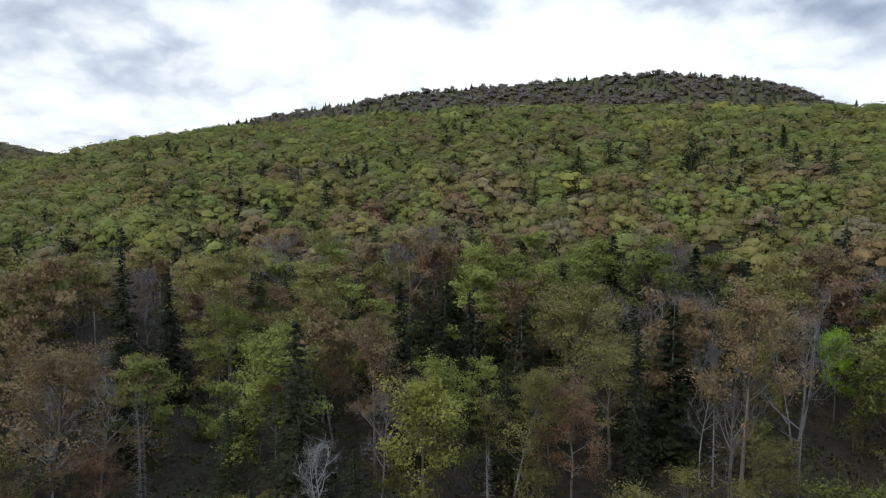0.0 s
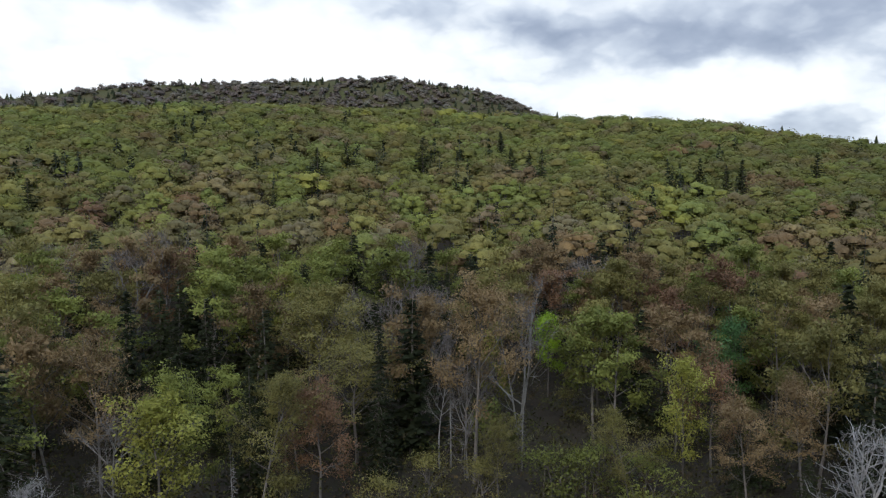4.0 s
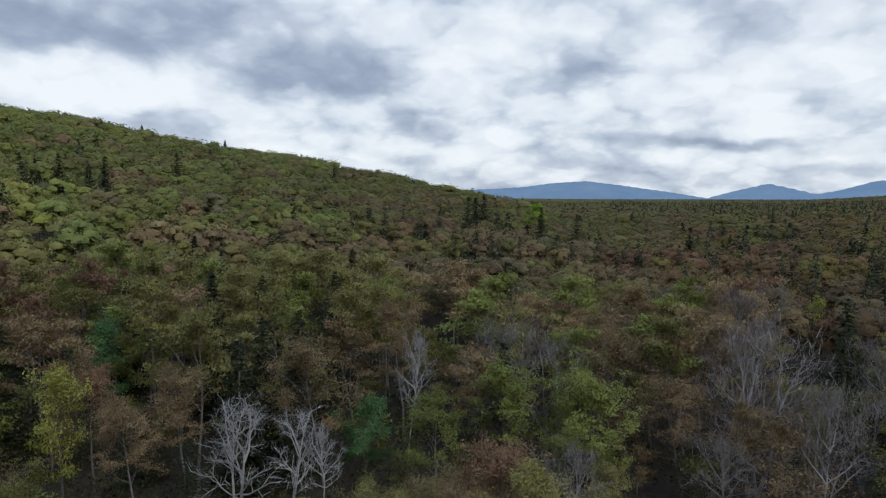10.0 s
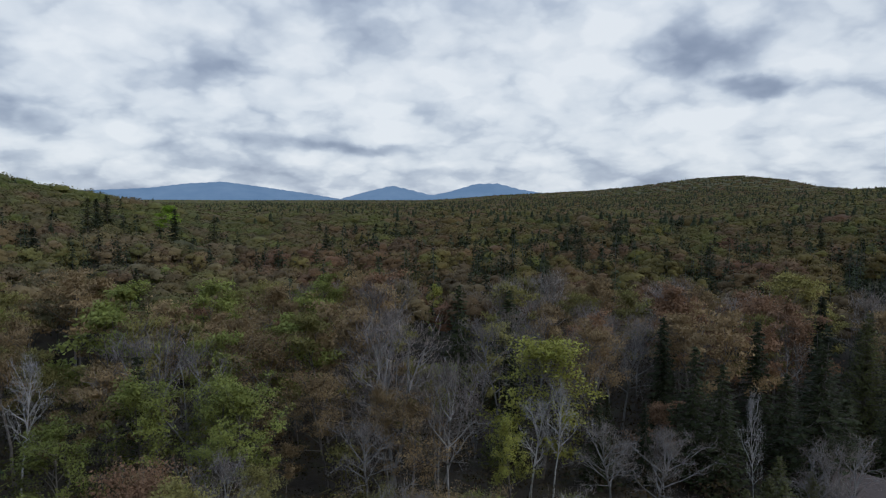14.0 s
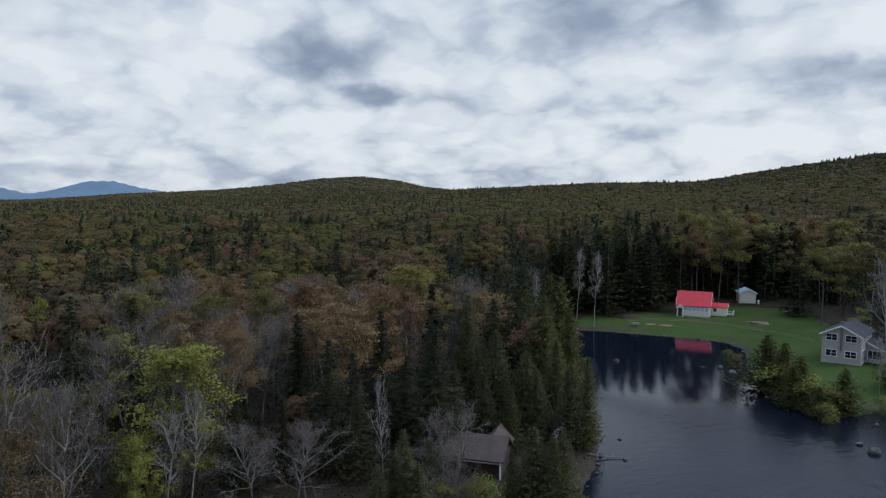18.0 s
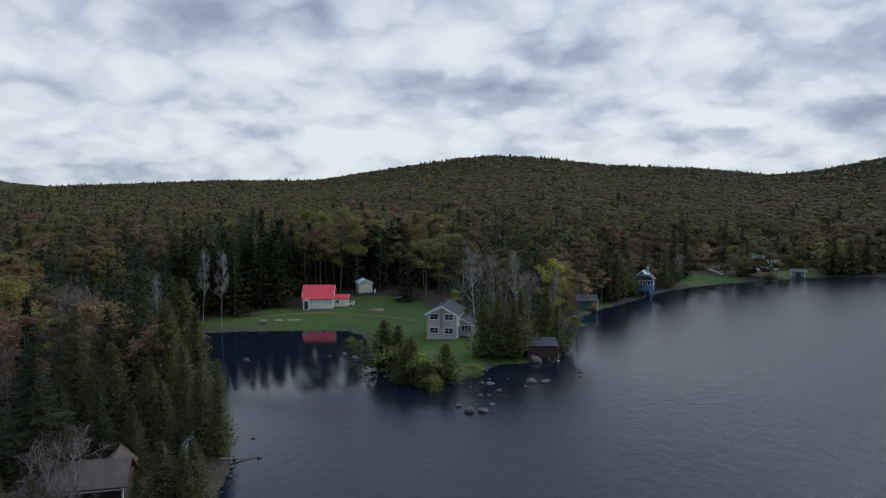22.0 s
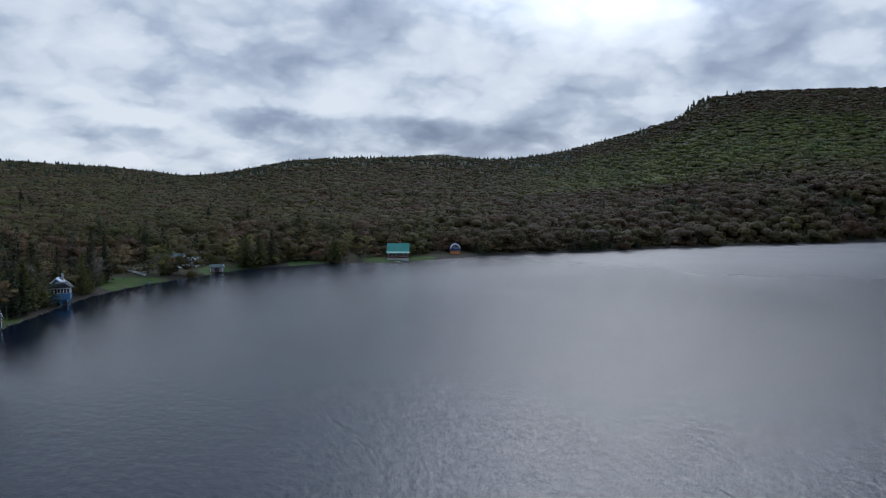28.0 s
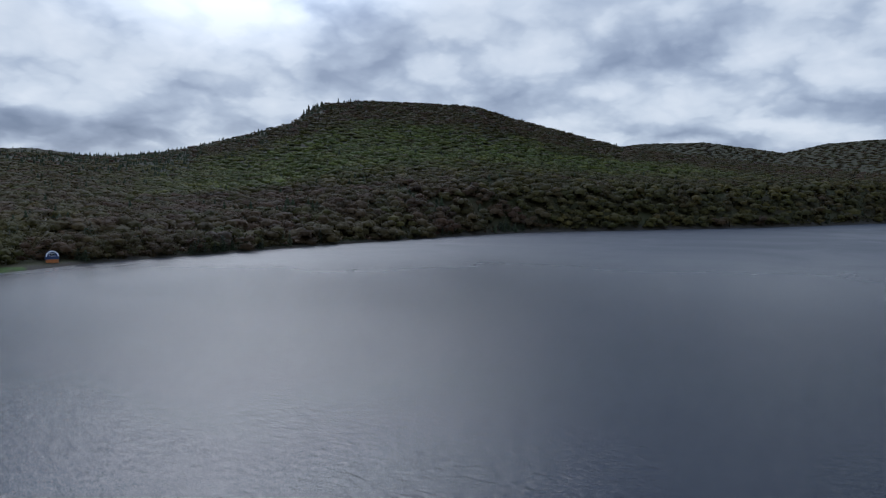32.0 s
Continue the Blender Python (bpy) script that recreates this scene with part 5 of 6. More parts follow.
        v, t = tubes(np.c_[x[e], y[e], z[e] - 0.3], np.c_[x[e], y[e], z[e] + hh * 0.98], np.full(len(e), 0.15), np.full(len(e), 0.02), 4)
        add(v, t, np.full((len(v), 3), 0.07), np.tile([[0.3, 0.3, 0.6]], (len(v), 1)))
    elif len(e):
        # pointed evergreens: stacked ragged skirts
        slim = rng.uniform(1.8, 3.2, len(e))
        hh = rng.uniform(4.5, 11, len(e)) if r0 < 400 else rng.uniform(3.5, 8.5, len(e)) * np.where((az[e] > 223.4) & (az[e] < 229) & (r_[e] > 1290), 1.6, 1.0)
        ring = np.arange(star) * 2 * np.pi / star
        col = np.array(PALETTE["spruce"])[None] * rng.uniform(0.8, 1.5, (len(e), 1))
        for k in range(tiers):
            f0, f1 = 0.1 + 0.9 * k / tiers, min(1.0, 0.1 + 0.9 * (k + 1.5) / tiers)
            reach = slim[:, None] * (1 - f0) ** 0.85 * rng.uniform(0.7, 1.25, (len(e), star)) + 0.15
            a = ring[None] + rng.uniform(0, 6.28, (len(e), 1))
            skirt = np.stack([x[e][:, None] + reach * np.cos(a), y[e][:, None] + reach * np.sin(a), (z[e] + hh * f0)[:, None] - reach * 0.25 + 0 * a], -1)
            tip = np.stack([x[e], y[e], z[e] + hh * f1], -1)[:, None]
            v = np.concatenate([skirt, tip], 1).reshape(-1, 3)
            i = np.arange(star)
            one = np.stack([i, (i + 1) % star, np.full(star, star)], 1)
            t = (one[None] + (np.arange(len(e)) * (star + 1))[:, None, None]).reshape(-1, 3)
            side = np.concatenate([np.stack([np.cos(a), np.sin(a), 0.45 + 0 * a], -1), np.tile([[[0, 0, 1.0]]], (len(e), 1, 1))], 1).reshape(-1, 3)
            add(v, t, np.repeat(col, star + 1, 0), side)
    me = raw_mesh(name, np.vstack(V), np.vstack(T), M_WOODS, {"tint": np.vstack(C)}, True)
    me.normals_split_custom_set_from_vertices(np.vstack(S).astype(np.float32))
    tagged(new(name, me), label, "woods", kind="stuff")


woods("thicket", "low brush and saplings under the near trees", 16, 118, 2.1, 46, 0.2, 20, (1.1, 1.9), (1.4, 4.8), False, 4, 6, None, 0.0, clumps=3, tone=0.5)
woods("woods", "mixed spring woods of budding maples and dark spruces", 112, 215, 7.2, 520, 0.34, 21, (3.9, 5.9), (12, 17.5), True, 8, 8, 1, clumps=12, tone=1.15)
woods("woods", "mixed woods on the lower slopes in spring colours", 215, 400, 9.6, 360, 0.66, 26, (5.4, 8.2), (12.5, 15.5), False, 6, 6, 1, clumps=7)
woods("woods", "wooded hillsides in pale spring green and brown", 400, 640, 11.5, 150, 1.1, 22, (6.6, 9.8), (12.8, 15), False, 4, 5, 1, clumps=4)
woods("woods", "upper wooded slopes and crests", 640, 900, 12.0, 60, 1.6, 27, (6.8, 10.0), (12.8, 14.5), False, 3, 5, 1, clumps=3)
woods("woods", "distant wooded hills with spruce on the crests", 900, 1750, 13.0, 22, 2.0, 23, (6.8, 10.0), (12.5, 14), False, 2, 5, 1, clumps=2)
woods("woods", "far wooded ridges", 1750, 3900, 28, 1, 3.0, 24, (13, 18), (12.5, 15), False, 1, 4, 1)
woods("shore_thicket", "dense brush and low trees along the lake bank", 90, 1150, 4.2, 16, 1.0, 25, (1.7, 3.0), (3.0, 7.5), False, 3, 5, 0, 1.6, 9.0)


# ---------------------------------------------------------------- houses, boats and shore things
def paint(name, colour, rough=0.6, vary=0.12, **kw):
    return material(name, colour, rough, vary, kw.pop("scale", 0.8), **kw)


M_GREY = paint("siding_grey_clapboard", (0.36, 0.325, 0.285), stretch=(1, 1, 6))
M_CREAM = paint("siding_cream_clapboard", (0.66, 0.60, 0.47), stretch=(1, 1, 6))
M_WHITE = paint("white_trim_paint", (0.74, 0.75, 0.76), 0.5)
M_RED = paint("red_metal_roof", (0.50, 0.035, 0.040), 0.42, 0.15, metal=0.1)
M_DARKROOF = paint("charcoal_shingles", (0.034, 0.035, 0.040), 0.85, 0.3, bump=0.02)
M_BROWNROOF = paint("weathered_brown_shingles", (0.080, 0.060, 0.049), 0.9, 0.35, bump=0.03)
M_METAL = paint("pale_blue_metal_roof", (0.52, 0.60, 0.66), 0.4, 0.12, metal=0.3)
M_GLASS = paint("dark_window_glass", (0.018, 0.022, 0.028), 0.06, 0.05, spec=0.6)
M_PALEGLASS = paint("pale_window_glass", (0.42, 0.47, 0.52), 0.15, 0.15, spec=0.5)
M_BROWNWALL = paint("dark_brown_boards", (0.050, 0.030, 0.026), 0.8, 0.3, stretch=(6, 6, 1))
M_GREENWALL = paint("dark_green_boards", (0.020, 0.085, 0.072), 0.7, 0.2, stretch=(6, 6, 1))
M_BLUEWALL = paint("slate_blue_boards", (0.060, 0.150, 0.270), 0.65, 0.15)
M_GREENROOF = paint("green_metal_roof", (0.020, 0.150, 0.105), 0.45, 0.15, metal=0.1)
M_SAGE = paint("sage_green_siding", (0.095, 0.130, 0.100), 0.7, 0.15)
M_SAGEROOF = paint("grey_green_shingles", (0.060, 0.080, 0.070), 0.85, 0.25)
M_LOG = paint("reddish_log_wall", (0.150, 0.070, 0.045), 0.8, 0.3, stretch=(1, 1, 5))
M_ORANGE = paint("orange_boards", (0.52, 0.18, 0.05), 0.6, 0.15)
M_NAVY = paint("navy_boards", (0.030, 0.045, 0.105), 0.6, 0.15)
M_TIMBER = paint("grey_weathered_timber", (0.20, 0.18, 0.16), 0.85, 0.3, stretch=(1, 6, 6))
M_CONCRETE = paint("pale_concrete", (0.36, 0.35, 0.33), 0.9, 0.2)
M_BOAT = paint("pale_blue_hull", (0.30, 0.45, 0.58), 0.35, 0.1)
M_STEEL = paint("grey_steel", (0.25, 0.25, 0.26), 0.4, 0.15, metal=0.7)
M_EARTH = paint("bare_brown_earth", (0.17, 0.115, 0.075), 0.95, 0.35, bump=0.05)


def stand(name, az, r, turn, z, label, category, group=""):
    """An empty at a thing's base; its y axis points away from the camera, its x axis to the right."""
    ob = new(name)
    ob.matrix_world = Matrix.Translation(at(az, r, z)) @ Matrix.Rotation(radians(-(az + turn)), 4, "Z")
    return tagged(ob, label, category, group)


def window(parent, x, z, w, h, face="front", y=0.0, cols=2, rows=2, mat=None, glass=None):
    """A window set on a wall: frame, glass panes and bars. face: front looks along -y, right along +x, left along -x."""
    win = new("window")
    win.parent = parent
    turn = {"front": 0, "right": 90, "left": -90}[face]
    spot = (x, y, z) if face == "front" else (y, x, z)
    win.matrix_local = Matrix.Translation(spot) @ Matrix.Rotation(radians(turn), 4, "Z")
    t, frame_mat = 0.09, mat or M_WHITE
    bm = bmesh.new()
    for x0, x1, z0, z1 in ((-w / 2 - t, w / 2 + t, -t, 0), (-w / 2 - t, w / 2 + t, h, h + t), (-w / 2 - t, -w / 2, 0, h), (w / 2, w / 2 + t, 0, h)):
        tmp = box(x0, x1, -0.07, 0.03, z0, z1)
        me = bpy.data.meshes.new("tmp")
        tmp.to_mesh(me)
        tmp.free()
        bm.from_mesh(me)
        bpy.data.meshes.remove(me)
    part("frame", bm, frame_mat, win)
    bar = 0.05
    cw = (w - bar * (cols - 1)) / cols
    for i in range(cols):
        x0 = -w / 2 + i * (cw + bar)
        part("pane", box(x0, x0 + cw, -0.025, 0.0, 0.0, h), glass or M_GLASS, win)
        if i:
            part("mullion", box(x0 - bar, x0, -0.06, 0.0, 0, h), frame_mat, win)
    for j in range(1, rows):
        part("glazing_bar", box(-w / 2, w / 2, -0.055, -0.026, h * j / rows - 0.02, h * j / rows + 0.02), frame_mat, win)
    return win


def door(parent, x, z, w, h, mat, face="front", y=0.0):
    d = part("door", box(-w / 2, w / 2, -0.06, 0.02, 0, h, 0.01), mat, parent)
    turn = {"front": 0, "right": 90, "left": -90}[face]
    spot = (x, y, z) if face == "front" else (y, x, z)
    d.matrix_local = Matrix.Translation(spot) @ Matrix.Rotation(radians(turn), 4, "Z")
    part("door_handle", box(w / 2 - 0.12, w / 2 - 0.07, -0.12, -0.06, 0.95, 1.05), M_STEEL, d)
    return d


def gable_body(parent, w, d, wall, rise, mat, ridge="y", x0=0.0, y0=0.0, z0=0.0):
    """Walls with their two gables. ridge: the axis along which the ridge runs."""
    if ridge == "y":
        b = prism([(-w / 2, 0), (w / 2, 0), (w / 2, wall), (0, wall + rise), (-w / 2, wall)], 0, d)
    else:
        b = prism([(-d / 2, 0), (d / 2, 0), (d / 2, wall), (0, wall + rise), (-d / 2, wall)], -w / 2, w / 2)
        b.transform(Matrix.Translation((0, d / 2, 0)) @ Matrix.Rotation(radians(90), 4, "Z"))
    b.transform(Matrix.Translation((x0, y0, z0)))
    return part("body", b, mat, parent)


def gable_roof(parent, w, d, wall, rise, mat, ridge="y", over=0.35, thick=0.14, x0=0.0, y0=0.0, z0=0.0, trim=None, ribs=0):
    """Two roof slopes with overhang, a ridge cap and bargeboards."""
    half, length = (w / 2, d) if ridge == "y" else (d / 2, w)
    k = rise / half
    for s in (-1, 1):
        o = half + over
        line = [(0.0, wall + rise + 0.01), (s * o, wall - over * k + 0.01), (s * o, wall - over * k + thick), (0.0, wall + rise + thick)]
        b = prism(line, -over, length + over)
        if ridge == "x":
            b.transform(Matrix.Translation((length / 2, half, 0)) @ Matrix.Rotation(radians(90), 4, "Z"))
            b.transform(Matrix.Translation((0, 0, 0)))
        b.transform(Matrix.Translation((x0, y0, z0)))
        slope = part("roof", b, mat, parent)
        if ribs:
            for i in range(ribs):
                u = -over + (length + 2 * over) * (i + 0.5) / ribs
                line = [(s * 0.05, wall + rise + thick - 0.05 * k), (s * o, wall - over * k + thick), (s * o, wall - over * k + thick + 0.035), (s * 0.05, wall + rise + thick + 0.035 - 0.05 * k)]
                rb = prism(line, u - 0.025, u + 0.025)
                if ridge == "x":
                    rb.transform(Matrix.Translation((length / 2, half, 0)) @ Matrix.Rotation(radians(90), 4, "Z"))
                rb.transform(Matrix.Translation((x0, y0, z0)))
                part("seam", rb, mat, slope)
        if trim:
            for e in (-over - 0.03, length + over):
                line = [(0.0, wall + rise - 0.14), (s * o, wall - over * k - 0.14), (s * o, wall - over * k + thick - 0.005), (0.0, wall + rise + thick - 0.005)]
                b = prism(line, e, e + 0.03)
                if ridge == "x":
                    b.transform(Matrix.Translation((length / 2, half, 0)) @ Matrix.Rotation(radians(90), 4, "Z"))
                b.transform(Matrix.Translation((x0, y0, z0)))
                part("bargeboard", b, trim, parent)


def land_z(az, r):
    p = at(az, r)
    return float(ground(np.array([p.x]), np.array([p.y]))[0])


def grey_house():
    h = stand("house", 159.8, 136.5, 12, land_z(159.8, 138) - 0.15, "two-storey grey clapboard house with white window trim", "house")
    W, D, E, R = 6.0, 8.6, 5.2, 1.55
    part("foundation", box(-W / 2 - 0.04, W / 2 + 0.04, -0.04, D + 0.04, -0.6, 0.45), M_CONCRETE, h)
    gable_body(h, W, D, E, R, M_GREY, z0=0.0)
    gable_roof(h, W, D, E, R, M_DARKROOF, trim=M_WHITE, over=0.4)
    for x in (-1.5, 1.5):
        for z in (0.0, 2.75):
            window(h, x, 1.35 + z, 1.65, 1.05, cols=2, rows=2)
    part("stovepipe", box(-0.13, 0.13, -0.34, -0.08, 2.4, 7.4), M_STEEL, h, "tall metal stovepipe up the gable wall")
    part("pipe_cap", box(-0.2, 0.2, -0.42, 0.0, 7.4, 7.52), M_STEEL, h)
    for y in (1.6, 2.6, 3.6):
        window(h, y, 0.6, 0.85, 2.0, "right", W / 2, 1, 1)
    for y in (2.2, 4.6):
        window(h, y, 4.0, 0.9, 1.0, "right", W / 2, 1, 2)
    for x in (-W / 2 - 0.02, W / 2 - 0.10):
        part("corner_board", box(x, x + 0.12, -0.03, 0.1, 0.45, 5.1), M_GREY, h)
    # lean-to wing with a screened porch
    x0 = W / 2 + 0.01
    part("wing", prism([(x0, 0), (x0 + 2.7, 0), (x0 + 2.7, 2.5), (x0, 3.8)], 4.0, 8.4), M_GREY, h)
    part("wing_roof", prism([(x0, 3.82), (x0 + 3.0, 2.37), (x0 + 3.0, 2.51), (x0, 3.96)], 3.7, 8.7), M_DARKROOF, h)
    part("bargeboard", prism([(x0, 3.68), (x0 + 3.0, 2.23), (x0 + 3.0, 2.50), (x0, 3.95)], 3.66, 3.69), M_WHITE, h)
    window(h, x0 + 1.35, 0.9, 2.0, 1.4, "front", 4.0, 3, 1)
    deck = part("porch_deck", box(W / 2 + 0.05, W / 2 + 2.7, 2.3, 3.95, 0.45, 0.6), M_TIMBER, h)
    for i in range(5):
        part("porch_post", box(W / 2 + 0.1 + i * 0.62, W / 2 + 0.2 + i * 0.62, 2.3, 2.4, -0.4, 1.5), M_TIMBER, deck)
    part("porch_rail", box(W / 2 + 0.05, W / 2 + 2.7, 2.28, 2.38, 1.5, 1.6), M_TIMBER, deck)


def red_cottage():
    h = stand("cottage", 149.6, 174.0, 6, land_z(149.6, 176) - 0.05, "cream cottage with a red metal roof", "house")
    W, D, E, R = 7.4, 6.6, 2.75, 2.9
    part("foundation", box(-W / 2 - 0.03, W / 2 + 0.03, -0.03, D + 0.03, -0.5, 0.25), M_CONCRETE, h)
    gable_body(h, W, D, E, R, M_CREAM, "x")
    gable_roof(h, W, D, E, R, M_RED, "x", over=0.3, trim=M_WHITE, ribs=16)
    for i in range(6):
        window(h, -W / 2 + 2.05 + i * 0.93, 1.45, 0.78, 0.95, "front", 0.0, 1, 2, glass=M_PALEGLASS)
    window(h, 2.2, 1.3, 0.8, 1.1, "right", W / 2, 1, 2)
    window(h, 4.4, 1.3, 0.8, 1.1, "right", W / 2, 1, 2)
    # entry porch with its own little gable
    gable_body(h, 1.5, 0.9, 2.3, 0.55, M_CREAM, "y", -W / 2 + 0.85, -0.9)
    gable_roof(h, 1.5, 0.9, 2.3, 0.55, M_RED, "y", over=0.15, x0=-W / 2 + 0.85, y0=-0.9, trim=M_WHITE)
    door(h, -W / 2 + 0.85, 0.15, 0.9, 2.0, M_BROWNWALL, "front", -0.91)
    part("step", box(-W / 2 + 0.3, -W / 2 + 1.4, -1.7, -0.95, -0.5, 0.12), M_TIMBER, h)
    # annex
    gable_body(h, 3.6, 3.2, 2.2, 0.7, M_CREAM, "x", W / 2 + 1.75, 3.4)
    gable_roof(h, 3.6, 3.2, 2.2, 0.7, M_RED, "x", over=0.2, x0=W / 2 + 1.75, y0=3.4, trim=M_WHITE)
    window(h, W / 2 + 0.9, 1.1, 0.75, 0.8, "front", 3.4, 1, 2)
    deck = part("deck", box(W / 2 + 3.6, W / 2 + 5.0, 3.5, 6.3, 0.3, 0.42), M_TIMBER, h)
    for y in (3.6, 4.9, 6.2):
        part("post", box(W / 2 + 4.88, W / 2 + 5.0, y - 0.06, y + 0.06, -0.5, 1.35), M_WHITE, deck)
    for z in (0.85, 1.27):
        part("rail", box(W / 2 + 4.9, W / 2 + 4.98, 3.55, 6.25, z, z + 0.08), M_WHITE, deck)
        part("rail", box(W / 2 + 3.6, W / 2 + 4.95, 3.5, 3.58, z, z + 0.08), M_WHITE, deck)


def garden_shed():
    h = stand("shed", 153.5, 193.0, -12, land_z(153.5, 194), "small cream shed with a pale metal gable roof", "shed")
    part("skid", box(-1.9, 1.9, 0.1, 3.8, -0.6, 0.15), M_TIMBER, h)
    gable_body(h, 3.9, 4.0, 2.7, 0.95, M_CREAM, "y", z0=0.15)
    gable_roof(h, 3.9, 4.0, 2.7, 0.95, M_METAL, "y", z0=0.15, over=0.3, trim=M_WHITE, ribs=8)
    door(h, 0.3, 0.2, 1.5, 2.0, M_CREAM, "front", 0.0)
    tank = stand("gas_cylinder", 154.25, 193.5, 0, land_z(154.25, 193.5), "white upright gas cylinder beside the shed", "gas cylinder")
    b = bmesh.new()
    bmesh.ops.create_cone(b, cap_ends=True, segments=14, radius1=0.22, radius2=0.22, depth=1.1, matrix=Matrix.Translation((0, 0, 0.55)))
    bmesh.ops.bevel(b, geom=[e for e in b.edges if abs(e.verts[0].co.z - e.verts[1].co.z) < 0.01], offset=0.06, segments=2, affect="EDGES")
    part("body", b, M_WHITE, tank)


def boathouse(az, r, turn, z, w, d, wall, rise, wallmat, roofmat, label, doors=True, trim=None):
    h = stand("boathouse", az, r, turn, z, label, "boathouse")
    gable_body(h, w, d, wall, rise, wallmat, "x")
    gable_roof(h, w, d, wall, rise, roofmat, "x", over=0.25, trim=trim)
    n = int(w / 0.5)
    for i in range(n):
        x = -w / 2 + (i + 0.5) * w / n
        part("batten", box(x - 0.03, x + 0.03, -0.035, 0.0, 0.0, wall - 0.1), wallmat, h)
    for x in (-w / 2 - 0.02, w / 2 - 0.12):
        part("corner_board", box(x, x + 0.14, -0.05, 0.1, 0, wall), trim or wallmat, h)
    for x in (-w / 2 + 0.2, 0.0, w / 2 - 0.2):
        for y in (0.2, d - 0.2):
            part("pile", box(x - 0.12, x + 0.12, y - 0.12, y + 0.12, -2.2, 0.0), M_TIMBER, h)
    if doors:
        door(h, d * 0.5, 0.05, 1.7, wall - 0.25, trim or M_TIMBER, "left", -w / 2)
    return h


def blue_house():
    h = stand("lake_house", 176.3, 213.0, 8, 0.4, "blue boathouse cottage with a white-windowed porch over the water", "house")
    for x in (-2.0, 0.0, 2.0):
        for y in (0.15, 2.0):
            part("post", box(x - 0.12, x + 0.12, y - 0.12, y + 0.12, -1.6, 1.5), M_BLUEWALL, h)
    part("porch_wall", box(-2.3, 2.3, 0, 3.6, 1.4, 3.1), M_BLUEWALL, h)
    part("porch_upper", box(-2.3, 2.3, 0.02, 3.58, 4.35, 4.6), M_WHITE, h)
    part("porch_inside", box(-2.1, 2.1, 0.25, 3.4, 3.1, 4.35), M_GLASS, h)
    for i in range(6):
        window(h, -1.9 + i * 0.76, 3.15, 0.58, 1.15, "front", 0.1, 1, 2)
    for i in range(4):
        window(h, 0.5 + i * 0.85, 3.15, 0.66, 1.15, "right", 2.2, 1, 2)
        window(h, 0.5 + i * 0.85, 3.15, 0.66, 1.15, "left", -2.2, 1, 2)
    b = prism([(-2.75, 4.6), (2.75, 4.6), (1.2, 5.9), (-1.2, 5.9)], -0.4, 4.0)
    part("porch_roof", b, M_DARKROOF, h)
    gable_body(h, 5.0, 6.0, 4.6, 2.2, M_BLUEWALL, "y", -1.4, 3.6)
    gable_roof(h, 5.0, 6.0, 4.6, 2.2, M_METAL, "y", x0=-1.4, y0=3.6, over=0.4, trim=M_WHITE, ribs=10)
    part("chimney", box(-0.5, 0.0, 6.4, 6.9, 5.5, 7.9), M_CONCRETE, h)
    part("stair", box(-3.6, -2.4, 0.4, 2.6, -0.4, 1.5), M_TIMBER, h)


def sage_house():
    z = land_z(185.0, 294)
    h = stand("house", 185.1, 294.0, 14, z, "sage-green lake house with a glazed front gable", "house")
    part("foundation", box(-2.9, 2.9, -0.1, 7.4, -1.0, 1.2), M_CONCRETE, h)
    gable_body(h, 5.6, 7.0, 2.4, 1.9, M_SAGE, "y", z0=1.2)
    gable_roof(h, 5.6, 7.0, 2.4, 1.9, M_SAGEROOF, "y", z0=1.2, over=0.6, trim=M_WHITE)
    for i in range(5):
        window(h, -2.1 + i * 1.05, 2.0, 0.85, 1.25, "front", 0.0, 1, 1)
    for x, hh in ((-0.75, 0.55), (0.0, 0.9), (0.75, 0.55)):
        window(h, x, 3.85, 0.55, hh, "front", 0.0, 1, 1)
    gable_body(h, 9.5, 6.0, 2.4, 1.7, M_SAGE, "x", -7.0, 3.0, 1.2)
    gable_roof(h, 9.5, 6.0, 2.4, 1.7, M_SAGEROOF, "x", x0=-7.0, y0=3.0, z0=1.2, over=0.4, trim=M_WHITE)
    for i in range(5):
        window(h, -10.8 + i * 1.75, 2.2, 0.8, 1.1, "front", 3.0, 1, 2)
    deck = part("deck", box(-3.2, 3.6, -2.4, -0.15, 0.95, 1.1), M_TIMBER, h)
    for x in (-3.1, -0.9, 1.3, 3.5):
        part("post", box(x - 0.07, x + 0.07, -2.35, -2.2, -1.0, 1.95), M_WHITE, deck)
    part("rail", box(-3.2, 3.6, -2.36, -2.28, 1.9, 2.0), M_SAGE, deck)
    st = part("staircase", box(-3.0, -1.8, -3.4, -2.45, -1.0, 0.2), M_WHITE, h)
    for i in range(4):
        part("step", box(-3.0, -1.8, -3.7 + i * 0.3, -3.4 + i * 0.3, -0.6, -0.05 + i * 0.26), M_WHITE, st)
    s = stand("shed", 187.2, 282.5, 10, 0.35, "small grey open-fronted boat shed on the shore", "shed")
    gable_body(s, 4.6, 3.0, 1.9, 0.9, M_TIMBER, "x")
    gable_roof(s, 4.6, 3.0, 1.9, 0.9, M_SAGEROOF, "x", over=0.25, trim=M_WHITE)
    for x in (-2.2, 2.1):
        part("post", box(x, x + 0.14, -0.06, 0.08, 0, 1.9), M_WHITE, s)
    door(s, 0.2, 0.05, 1.6, 1.6, M_BROWNWALL, "front", 0.0)


